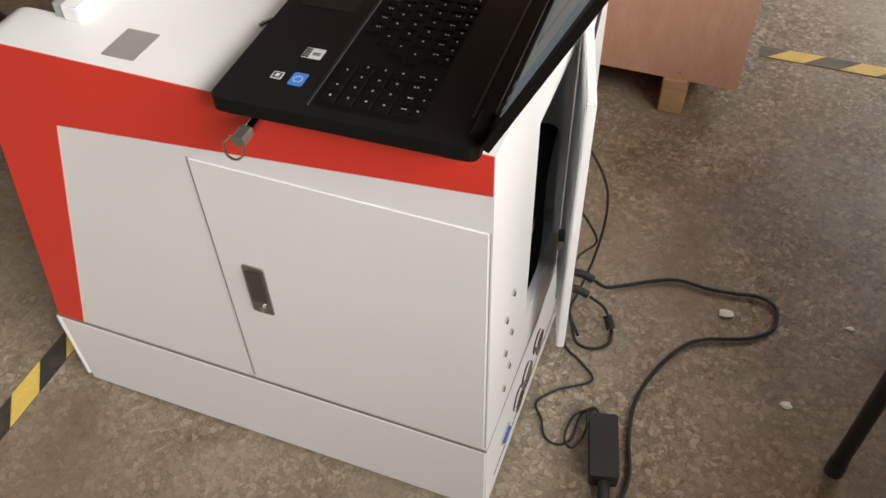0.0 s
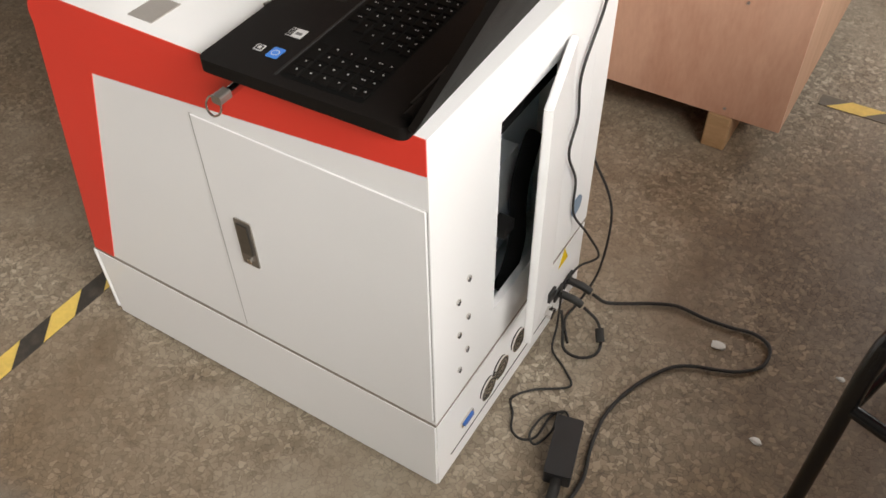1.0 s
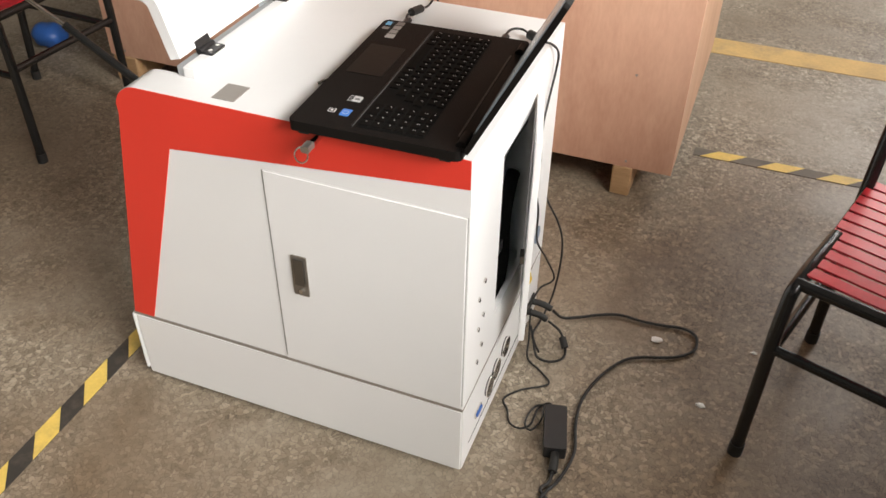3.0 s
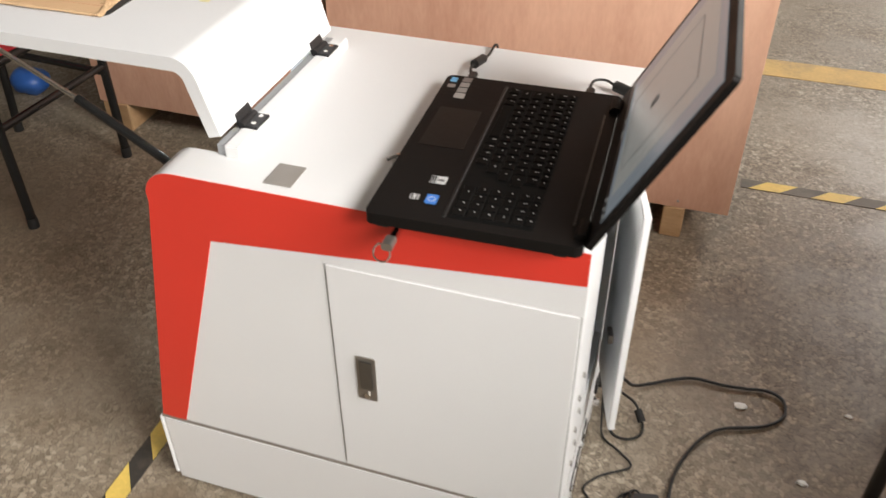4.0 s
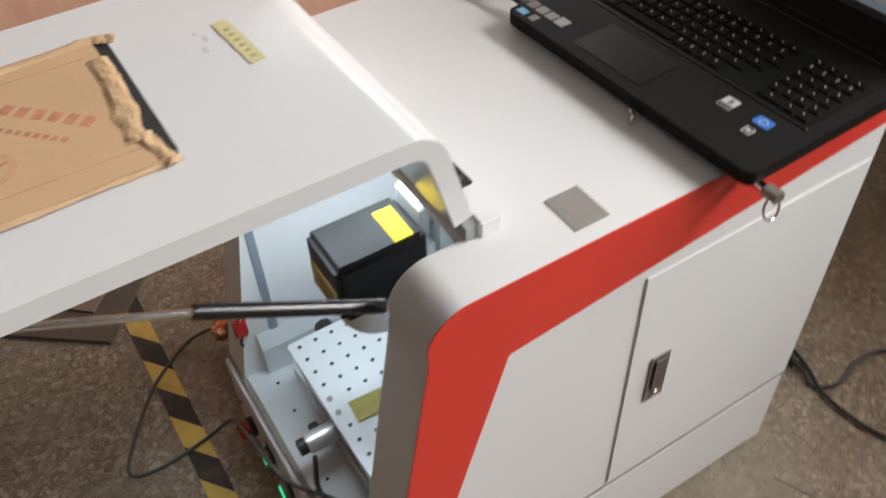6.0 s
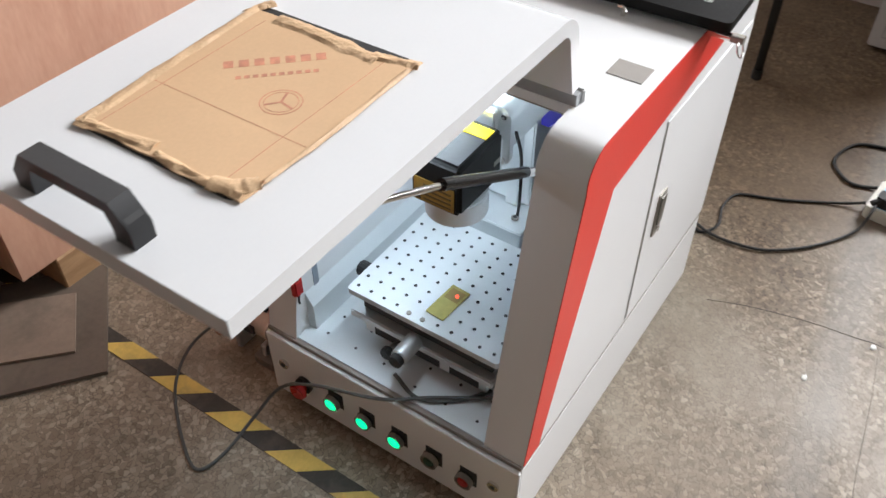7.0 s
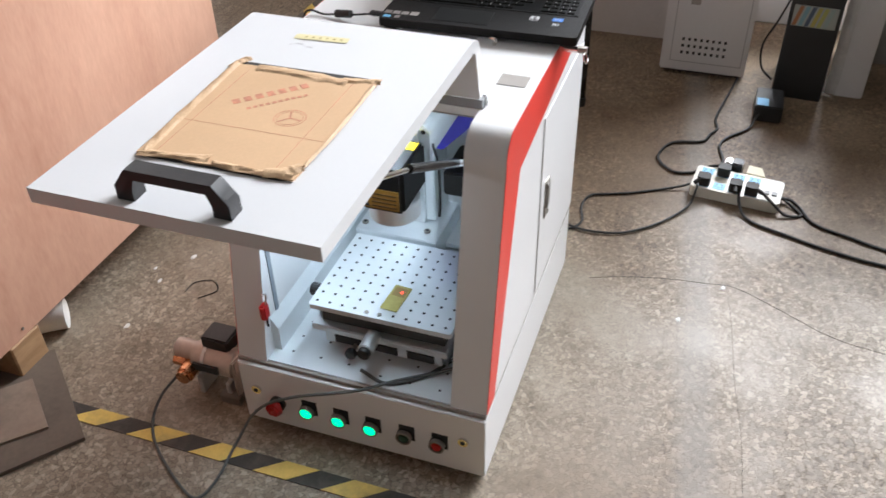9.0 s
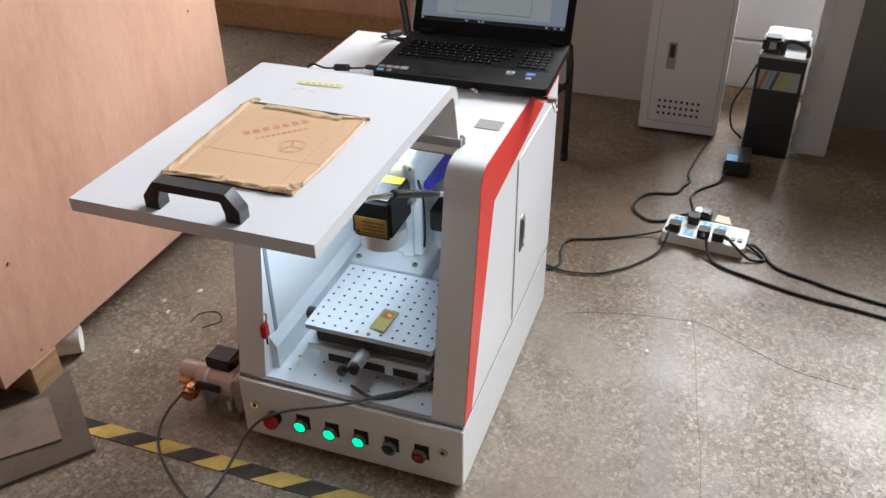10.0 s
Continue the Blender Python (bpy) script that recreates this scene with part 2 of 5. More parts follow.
DARK = mat("dark_gap", (0.03, 0.03, 0.03), 0.7)
STEEL = mat("brushed_steel", (0.34, 0.315, 0.285), 0.48, metal=0.85, var=0.12, scale=20, fine=260, stretch=(1, 8, 1))
CHROME = mat("chrome", (0.75, 0.73, 0.70), 0.16, metal=1.0, var=0.05)
ALU = mat("anodised_aluminium", (0.72, 0.74, 0.75), 0.34, metal=0.75, var=0.06, scale=12, fine=500)
PLATE = mat("pale_plate", (0.70, 0.73, 0.74), 0.4, metal=0.25, var=0.05, scale=10, fine=400)
BLACK = mat("black_plastic", (0.018, 0.018, 0.019), 0.42, var=0.15, scale=20, fine=800, bump=0.02)
LAPTOP = mat("laptop_plastic", (0.007, 0.006, 0.0055), 0.55, var=0.2, scale=14, fine=1500, bump=0.02, spec=0.15)
KEYCAP = mat("key_plastic", (0.0055, 0.005, 0.0045), 0.65, var=0.2, spec=0.08)
MATTEBLACK = mat("matte_black", (0.008, 0.008, 0.008), 0.75, var=0.2, scale=20, spec=0.1)
LEGEND = mat("key_legend", (0.55, 0.55, 0.54), 0.6)
RUBBER = mat("black_rubber", (0.016, 0.015, 0.014), 0.6, var=0.3, scale=30)
PAINTBLACK = mat("black_enamel_tube", (0.010, 0.010, 0.010), 0.22, var=0.2, scale=30, fine=300)
STRAP = mat("red_plastic_strap", (0.5, 0.02, 0.03), 0.4, var=0.12, scale=30)
CARD = mat("brown_cardboard", (0.68, 0.45, 0.26), 0.6, var=0.07, scale=9, fine=240, bump=0.006, stain=(0.60, 0.38, 0.21), amount=0.4)
PAPER = mat("crumpled_brown_tape", (0.62, 0.415, 0.24), 0.62, var=0.14, scale=40, fine=260, bump=0.08)
INKRED = mat("faded_red_ink", (0.58, 0.25, 0.155), 0.6, var=0.25, scale=60)
PLY = wood_material("reddish_plywood", (0.70, 0.435, 0.31), (0.47, 0.245, 0.165), (3, 3, 0.9), 1.1, 0.42, 0.8)
PLYPALE = wood_material("pale_plywood", (0.58, 0.36, 0.24), (0.45, 0.26, 0.16), (5, 5, 0.6), 1.4, 0.6)
PINE = wood_material("pine_block", (0.50, 0.32, 0.17), (0.33, 0.19, 0.09), (2, 14, 14), 3, 0.65)
FOAM = mat("white_foam", (0.7, 0.69, 0.66), 0.85, var=0.1, scale=30, fine=300, bump=0.05)
COPPER = mat("copper_brass", (0.62, 0.32, 0.17), 0.25, metal=1.0, var=0.15, scale=60)
BLUEPL = mat("blue_plastic", (0.03, 0.12, 0.42), 0.4)
SKYBLUE = mat("pale_blue_socket", (0.16, 0.45, 0.72), 0.45)
VIOLET = mat("blue_violet_panel", (0.05, 0.04, 0.42), 0.35)
CREAM = mat("cream_plastic", (0.68, 0.66, 0.58), 0.4, var=0.06, scale=20)
REDPL = mat("red_plastic", (0.5, 0.02, 0.02), 0.3)
YELPAPER = mat("yellow_paper", (0.74, 0.67, 0.38), 0.7, var=0.08, scale=40)
YELLABEL = mat("bright_yellow_label", (0.72, 0.50, 0.005), 0.6, spec=0.2)
ORANGE = mat("amber_label", (0.26, 0.14, 0.02), 0.5, var=0.15, scale=60)
BRASSCARD = mat("brass_card", (0.45, 0.40, 0.12), 0.4, metal=0.3, var=0.1, scale=60)
MUDBOARD = mat("dusty_board", (0.14, 0.108, 0.083), 0.75, var=0.2, scale=6, fine=90, stain=(0.06, 0.048, 0.038), amount=0.85)
MUDPALE = mat("pale_dusty_board", (0.25, 0.185, 0.138), 0.75, var=0.2, scale=7, fine=90, stain=(0.09, 0.065, 0.05), amount=0.8)
CABINET = mat("white_cabinet_paint", (0.62, 0.61, 0.60), 0.4, var=0.03, scale=5)
WARMBULB = mat("pale_motor_paint", (0.62, 0.53, 0.47), 0.4, metal=0.3, var=0.1, scale=30)
LEAFGREEN = mat("dark_green_pad", (0.03, 0.07, 0.04), 0.6)
WALLPAINT = mat("dirty_white_wall", (0.52, 0.50, 0.48), 0.8, var=0.06, scale=2.5, fine=80, stain=(0.36, 0.34, 0.31), amount=0.4)
HALL = mat("drab_hall_paint", (0.20, 0.188, 0.172), 0.85, var=0.1, scale=1.5, fine=60, stain=(0.18, 0.165, 0.15), amount=0.5)
# darker than WALLPAINT: the side wall's shade is put into this grey
DARKWALL = mat("shaded_wall_grey", (0.25, 0.235, 0.22), 0.7, var=0.1, scale=3, fine=60)
CEIL = mat("ceiling_paint", (0.30, 0.29, 0.275), 0.9, var=0.05, scale=1)
YELLOW = mat("yellow_floor_tape", (0.74, 0.53, 0.13), 0.55, var=0.15, scale=18, fine=160, stain=(0.3, 0.21, 0.10), amount=0.6)
TAPEBLACK = mat("black_floor_tape", (0.045, 0.04, 0.034), 0.6, var=0.2, scale=18, fine=160, stain=(0.15, 0.12, 0.09), amount=0.6)
FADED = mat("faded_yellow_paint", (0.60, 0.40, 0.15), 0.7, var=0.2, scale=7, fine=90, stain=(0.24, 0.19, 0.13), amount=0.8)
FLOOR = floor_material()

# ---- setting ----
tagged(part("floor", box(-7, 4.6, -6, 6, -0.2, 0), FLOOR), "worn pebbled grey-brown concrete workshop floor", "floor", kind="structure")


def wall(name, x0, x1, y0, y1, z0, z1, material=WALLPAINT, label="plain dirty white workshop wall"):
    return tagged(part(name, box(x0, x1, y0, y1, z0, z1), material), label, "wall", kind="structure")


# the low partition behind the cabinet, the hall goes on above it
wall("wall_partition", 2.16, 2.24, -0.36, 0.95, 0, 1.25)
# unseen hall shell, added; its piers and openings block and shape the light
wall("wall_east", 4.6, 4.8, -6, 6, 0, 2.2, HALL, "unseen drab plain hall wall added to shape the light")
wall("wall_east_top", 4.6, 4.8, -6, 6, 4.2, 5, HALL, "unseen drab plain hall wall added to shape the light")
wall("wall_east_pier", 4.6, 4.8, -0.2, 6, 2.2, 4.2, HALL, "unseen drab plain hall wall added to shape the light")
wall("wall_east_mullion", 4.6, 4.8, -3.6, -3.2, 2.2, 4.2, HALL, "unseen drab plain hall wall added to shape the light")
wall("wall_east_end", 4.6, 4.8, -6, -5.6, 2.2, 4.2, HALL, "unseen drab plain hall wall added to shape the light")
wall("wall_west", -7.2, -7, -6, 6, 0, 5, HALL, "unseen drab plain hall wall added to shape the light")
wall("wall_north", -7.2, 4.8, 6, 6.2, 0, 1.9, HALL, "unseen drab plain hall wall added to shape the light")
wall("wall_north_top", -7.2, 4.8, 6, 6.2, 4.1, 5, HALL, "unseen drab plain hall wall added to shape the light")
wall("wall_north_pier", -7.2, 1.8, 6, 6.2, 1.9, 4.1, HALL, "unseen drab plain hall wall added to shape the light")
wall("wall_south", -7.2, 4.8, -6.2, -6, 0, 5, HALL, "unseen drab plain hall wall added to shape the light")
tagged(part("ceiling", box(-7.2, 4.8, -6.2, 6.2, 5, 5.2), CEIL), "unseen plain pale ceiling added to close the hall", "ceiling", kind="structure")


def floor_tape(name, x0, x1, y0, y1, pitch, slant, label, black):
    """Hazard tape along x or y: a black strip with slanted yellow patches on it."""
    along_x = (x1 - x0) > (y1 - y0)
    holder = thing(name, ((x0 + x1) / 2, (y0 + y1) / 2, 0), label, "floor tape", kind="structure")
    part("strip", box(x0, x1, y0, y1, 0.0002, 0.0016), black, holder)
    a, b, w = (x0, x1, y1 - y0) if along_x else (y0, y1, x1 - x0)
    k = a + 0.02
    while k + pitch * 0.5 + abs(slant) < b:
        s = pitch * 0.5
        p = [(k, 0.0), (k + s, 0.0), (k + s + slant, w), (k + slant, w)]
        p = [(u, y0 + v) for u, v in p] if along_x else [(x0 + v, u) for u, v in p]
        part("yellow_patch", prism(p, "z", 0.0017, 0.0022), YELLOW, holder)
        k += pitch
    return holder


floor_tape("floor_tape", -0.122, -0.08, -3.2, 1.55, 0.148, -0.055, "worn black and yellow hazard tape on the floor", TAPEBLACK)
floor_tape("floor_tape", 0.95, 3.6, 1.345, 1.39, 0.165, 0.05, "hazard tape with its black worn away to grey", mat("worn_off_black", (0.15, 0.127, 0.1), 0.65, var=0.2, scale=14, fine=140, stain=(0.07, 0.06, 0.05), amount=0.7))
tagged(part("painted_line", box(0.2, 3.8, 2.08, 2.21, 0.0003, 0.0018), FADED), "broad faded yellow line painted on the floor", "floor marking", kind="structure")


# ---- plywood crates ----
def crate(x0, x1, y0, y1, z0, z1, feet, label):
    c = thing("plywood_crate", ((x0 + x1) / 2, (y0 + y1) / 2, 0), label, "crate", "plywood crates")
    t = 0.012
    part("front_panel", box(x0, x1, y0, y0 + t, z0, z1), PLY, c, bevel=0.001, seg=1)
    part("back_panel", box(x0, x1, y1 - t, y1, z0, z1), PLY, c, bevel=0.001, seg=1)
    part("side_panel", box(x0, x0 + t, y0 + t, y1 - t, z0 + 0.001, z1 - 0.001), PLYPALE, c)
    part("side_panel", box(x1 - t, x1, y0 + t, y1 - t, z0 + 0.001, z1 - 0.001), PLYPALE, c)
    part("lid_panel", box(x0 - 0.006, x1 + 0.006, y0 - 0.006, y1 + 0.006, z1, z1 + t), PLY, c)
    part("floor_panel", box(x0 + t, x1 - t, y0 + t, y1 - t, z0, z0 + t), PLY, c)
    for fx in feet:
        hw = 0.044 if fx == feet[0] else 0.027
        for zz in (0.045, 0.30, 0.62):
            part("nail", cyl((fx + 0.006 * math.sin(zz * 40), y0 - 0.0008, z0 + zz - 0.025), 0.0035, 0.003, "y", 10), STEEL, c)
        part("skid", box(fx - hw, fx + hw, y0 - 0.004, y1 - 0.004, 0, z0), PINE, c, "pine skid block", bevel=0.003, seg=1)
    return c


crate(-0.135, 0.915, 1.058, 1.95, 0.09, 1.25, (-0.016, 0.785), "large reddish plywood crate standing on pine skids")
crate(-0.945, -0.165, 1.10, 1.95, 0.09, 1.25, (-0.89, -0.30), "reddish plywood crate on pine skids beside another")
crate(2.42, 3.3, 0.45, 2.6, 0.14, 1.1, (2.5, 3.2), "plywood crate far behind on skids")

# ---- laser engraving machine ----
L, W, H = 0.704, 0.510, 0.714
ZB, ZS = 0.180, 0.188
machine = thing("engraving_machine", (0.35, 0.25, 0), "white and red enclosed laser engraving machine with raised lid", "machine")
part("base", box(-0.003, L, 0, W, 0.012, ZB), WHITE, machine, bevel=0.003)
part("front_panel", box(-0.0105, -0.0032, -0.001, W + 0.001, 0.024, ZB - 0.001), WHITE, machine, "white front panel with push buttons", bevel=0.0015)
part("seam", box(-0.004, L - 0.0005, 0.0004, W - 0.0004, ZB, ZS), GROOVE, machine, "grey seam strip")
for fx in (0.06, 0.64):
    for fy in (0.06, 0.45):
        part("foot", cyl((fx, fy, 0.006), 0.018, 0.012), RUBBER, machine)

TOPF = [(0.0, ZS), (0.0875, 0.66)] + arc(0.132, 0.668, 0.046, 170, 90, 8)
JX = 0.170   # the two front cheeks butt against the hood here


def not_joint(e):
    return not all(abs(v.co.x - JX) < 1e-5 for v in e.verts)


CHEEK = TOPF + [(JX, H), (JX, ZS)]
part("side_cheek", prism(CHEEK, "y", 0.0, 0.069), WHITE, machine, smooth=True, bevel=0.0025, keep=not_joint)
part("side_cheek", prism(CHEEK, "y", 0.448, W), WHITE, machine, smooth=True, bevel=0.0025, keep=not_joint)
part("hood", prism([(0.0, ZS), (0.0, H), (W, H), (W, ZS), (0.448, ZS), (0.448, H - 0.014), (0.069, H - 0.014), (0.069, ZS)], "x", JX, L), WHITE, machine, bevel=0.0025, keep=not_joint)
part("chamber_floor", box(0.004, 0.54, 0.069, 0.448, 0.1882, 0.1905), PLATE, machine, "pale steel chamber floor with screw holes")
part("chamber_back", box(0.54, 0.55, 0.069, 0.448, 0.1905, 0.695), PLATE, machine)
part("side_ledge", prism([(0.4478, 0.1906), (0.4478, 0.272), (0.432, 0.247), (0.432, 0.1906)], "x", 0.036, 0.5395), PLATE, machine, "pale bent ledge along the chamber wall")


def red_film(y0, y1):
    inner = [(L - 0.001, 0.664), (0.176, 0.611), (0.047, ZS + 0.001)]
    outer = [(0.0008, ZS + 0.001), (0.0879, 0.66)] + arc(0.132, 0.668, 0.0456, 170, 90, 8) + [(L - 0.001, H - 0.0004)]
    return prism(outer + inner, "y", y0, y1)


part("red_band", red_film(-0.0012, 0.0005), RED, machine, "glossy red band")
part("red_band", red_film(W - 0.0005, W + 0.0012), RED, machine, "glossy red band")

# side door, a thin slab in a dark gap
part("door_gap", box(0.3484, L - 0.0016, -0.0003, 0.002, 0.196, 0.6128), GAPGREY, machine)
door = part("side_door", box(0.3508, L - 0.0034, -0.0020, 0.001, 0.1965, 0.6125), WHITE, machine, bevel=0.0012)
latch = part("latch", prism(rect_round(0.385, 0.415, 0.364, 0.452, 0.003), "y", -0.0042, -0.0015), STEEL, door, "brushed steel flush latch")
part("door_gap", box(0.006, 0.3475, -0.0003, 0.002, ZS, ZS + 0.0015), GAPGREY, machine)

# brushed label plate on the top
part("label_plate", box(0.263, 0.303, 0.018, 0.068, H - 0.001, H + 0.0012), mat("etched_plate", (0.33, 0.305, 0.28), 0.6, metal=0.3, var=0.08, scale=30, fine=400), machine, "small blank brushed metal plate")

# rear wall with its opening and ajar door
RY0, RY1, RZ0, RZ1 = 0.164, 0.340, 0.280, 0.627
for n, a in (("rear_wall", (0.069, RY0, ZS, H - 0.014)), ("rear_wall", (RY1, 0.448, ZS, H - 0.014)), ("rear_wall", (RY0, RY1, ZS, RZ0)), ("rear_wall", (RY0, RY1, RZ1, H - 0.014))):
    part(n, box(L - 0.012, L - 0.0004, *a), WHITE, machine)
part("inner_shelf", box(0.44, 0.69, 0.069, 0.448, 0.20, 0.21), PLATE, machine)
PLM = Matrix.Translation((L + 0.012, 0.348, 0)) @ Matrix.Rotation(radians(-90 + 15), 4, "Z")
rear_door = part("rear_door", box(0.0, 0.168, -0.012, 0.0, 0.209, 0.652, m=PLM), WHITE, machine, "white rear access door standing ajar", bevel=0.002)

# lid: a bent plate, hinged behind, raised over the chamber
LY0, LY1 = 0.065, 0.434


def lid_profile(th):
    """Outer line of the bent lid in xz and its inner line, th inside."""
    out = [(-0.397, 0.852)]
    out += [(0.121 + 0.037 * math.sin(radians(k)), 0.815 + 0.037 * math.cos(radians(k))) for k in range(0, 78, 7)]
    out += [(0.179, 0.743)]
    inn = []
    for i, p in enumerate(out):
        q, r = out[max(i - 1, 0)], out[min(i + 1, len(out) - 1)]
        d = Vector((r[0] - q[0], r[1] - q[1])).normalized()
        inn.append((p[0] + d.y * th, p[1] - d.x * th))
    return out, inn


lid_out, lid_in = lid_profile(0.020)
lid = part("lid", prism(lid_out + lid_in[::-1], "y", LY0, LY1), LIDWHITE, machine, "raised glossy white lid", smooth=True, bevel=0.0035, seg=3)
part("hinge_strip", box(0.184, 0.208, 0.060, 0.436, H - 0.001, H + 0.019), WHITE, machine, bevel=0.002)


# ---- machine: lid fittings ----
LM = Matrix.Translation((-0.397, 0, 0.852))   # lid's own plane: u from its front edge, v = y


def thicken(bm, m, th):
    """Gives an open sheet thickness th, downwards in the plane of m."""
    ret = bmesh.ops.extrude_face_region(bm, geom=bm.faces[:])
    down = m.to_3x3() @ Vector((0, 0, -th))
    for v in ret["geom"]:
        if isinstance(v, bmesh.types.BMVert):
            v.co += down


def crumple(pts, width, amp, lift, seed, m):
    """A ragged strip of paper tape along points u, v in the plane of m."""
    rnd = random.Random(seed)
    bm = bmesh.new()
    path = spline([(p[0], p[1], 0) for p in pts], 10)
    rows = []
    for i, p in enumerate(path):
        d = (path[min(i + 1, len(path) - 1)] - path[max(i - 1, 0)]).normalized()
        s = Vector((-d.y, d.x, 0))
        w = width * (1.0 + 0.35 * noise.noise((i * 0.22, seed, 0.5)) + rnd.uniform(-0.04, 0.04))
        row = []
        for k in range(5):
            a = k / 4 - 0.5
            z = lift + amp * (1 - (2 * a) ** 2) * (0.75 + 0.9 * noise.noise((i * 0.3, k * 0.5, seed))) + rnd.uniform(0, amp * 0.08)
            row.append(bm.verts.new(m @ (p + s * (a * w + rnd.uniform(-1, 1) * width * 0.03) + Vector((0, 0, z)))))
        rows.append(row)
    for a, b in zip(rows, rows[1:]):
        for k in range(4):
            bm.faces.new((a[k], a[k + 1], b[k + 1], b[k]))
    thicken(bm, m, 0.0006)
    return bm


part("window_frame", prism(rect_round(0.098, 0.362, 0.150, 0.360, 0.014), "z", -0.0005, 0.0008, m=LM), DARK, lid, "dark window rim")
cover = thing("cardboard_cover", (-0.17, 0.25, 0.852), "brown cardboard sheet taped over the lid window", "cardboard")


def warped_sheet(x0, x1, y0, y1, z, amp, seed, m, nx=14, ny=12, th=0.0022, jag=0.0015):
    rnd = random.Random(seed)
    bm = bmesh.new()
    g = [[bm.verts.new(m @ Vector((x0 + (x1 - x0) * i / nx + (rnd.uniform(-1, 1) * jag if i in (0, nx) else 0), y0 + (y1 - y0) * j / ny + (rnd.uniform(-1, 1) * jag if j in (0, ny) else 0), z + amp * noise.noise((i * 0.35, j * 0.35, seed))))) for j in range(ny + 1)] for i in range(nx + 1)]
    for i in range(nx):
        for j in range(ny):
            bm.faces.new((g[i][j], g[i + 1][j], g[i + 1][j + 1], g[i][j + 1]))
    thicken(bm, m, th)
    return bm


part("sheet", warped_sheet(0.101, 0.348, 0.147, 0.356, 0.0033, 0.00012, 3, LM), CARD, cover, smooth=True)
for i, (p, w) in enumerate((([(0.106, 0.150), (0.103, 0.21), (0.107, 0.255)], 0.011), ([(0.113, 0.262), (0.106, 0.31), (0.102, 0.352)], 0.014),
                            ([(0.100, 0.346), (0.16, 0.351), (0.25, 0.356), (0.352, 0.361)], 0.014), ([(0.344, 0.325), (0.345, 0.28), (0.340, 0.22), (0.338, 0.185)], 0.020),
                            ([(0.343, 0.195), (0.349, 0.165), (0.354, 0.143)], 0.015), ([(0.335, 0.362), (0.352, 0.360), (0.370, 0.352)], 0.014), ([(0.34, 0.149), (0.22, 0.1455), (0.13, 0.148)], 0.006))):
    part("torn_tape", crumple(p, w, 0.0028, 0.0032, 20 + i, LM), PAPER, cover, "crumpled torn brown paper tape")
part("curled_corner", crumple([(0.128, 0.150), (0.112, 0.163), (0.104, 0.186)], 0.020, 0.0045, 0.0036, 41, LM), PAPER, cover, "curled brown paper corner", smooth=True)
for a in ((0.104, 0.340, 0.1772, 0.1779), (0.187, 0.1876, 0.150, 0.345), (0.106, 0.335, 0.3335, 0.3342)):
    part("printed_line", box(*a, 0.0031, 0.00348, m=LM), INKRED, cover)


def ring(cu, cv, r, w, z0, z1, m, n=32):
    bm = bmesh.new()
    lo = [[bm.verts.new(m @ Vector((cu + q * math.cos(2 * math.pi * i / n), cv + q * math.sin(2 * math.pi * i / n), z))) for i in range(n)] for q, z in ((r, z0), (r, z1), (r - w, z1), (r - w, z0))]
    for a in range(4):
        for i in range(n):
            j = (i + 1) % n
            bm.faces.new((lo[a][i], lo[a][j], lo[(a + 1) % 4][j], lo[(a + 1) % 4][i]))
    return bm


part("printed_mark", ring(0.228, 0.216, 0.021, 0.0011, 0.0031, 0.00348, LM), INKRED, cover)
part("printed_mark", ring(0.228, 0.216, 0.017, 0.0008, 0.0031, 0.00348, LM), INKRED, cover)
for a in (20, 140, 260):
    part("printed_mark", box(0.0, 0.0165, -0.0012, 0.0012, 0.0031, 0.00348, m=LM @ Matrix.Translation((0.228, 0.216, 0)) @ Matrix.Rotation(radians(a), 4, "Z")), INKRED, cover)
PM = LM @ Matrix.Translation((0.280, 0.270, 0)) @ Matrix.Rotation(radians(-46), 4, "Z")
for k in range(7):   # printing that cannot be read, as short bars
    part("printed_bar", box(-0.052 + k * 0.0155, -0.042 + k * 0.0155, -0.006, 0.007, 0.0031, 0.00348, m=PM), INKRED, cover)
for k in range(10):
    part("printed_bar", box(-0.040 + k * 0.0085, -0.0345 + k * 0.0085, -0.028, -0.0225, 0.0031, 0.00348, m=PM), INKRED, cover)

SCUFF = mat("grey_scuff", (0.60, 0.59, 0.60), 0.4)
for a in ((0.431, 0.4355, 0.284, 0.2935), (0.4385, 0.442, 0.302, 0.313), (0.4335, 0.4355, 0.318, 0.322)):
    part("scuff_mark", box(*a, -0.0002, 0.0003, m=LM), SCUFF, lid)
note = thing("paper_note", (0.068, 0.284, 0.852), "small yellow paper note stuck on the lid", "note")
NM = LM @ Matrix.Translation((0.464, 0.284, 0)) @ Matrix.Rotation(radians(4), 4, "Z")
part("paper", warped_sheet(-0.008, 0.008, -0.042, 0.042, 0.0010, 0.0003, 9, NM, 3, 8, 0.0003, 0.0004), YELPAPER, note)
for k in range(6):
    part("writing_bar", box(-0.003, 0.002, -0.033 + k * 0.011, -0.029 + k * 0.011, 0.0012, 0.0014, m=NM), mat("pencil_grey", (0.48, 0.41, 0.19), 0.8), note)

# black bow handle on the lid
HM = LM @ Matrix.Translation((0.024, 0.2475, 0.0))
handle = part("handle", prism([(-0.072, 0.0), (-0.072, 0.018), (-0.054, 0.041), (0.054, 0.041), (0.072, 0.018), (0.072, 0.0), (0.050, 0.0), (0.050, 0.014), (0.045, 0.0285), (-0.045, 0.0285), (-0.050, 0.014), (-0.050, 0.0)], "x", -0.0110, 0.0110, m=HM), BLACK, lid, "black plastic bow handle", smooth=True, bevel=0.0045, seg=3)
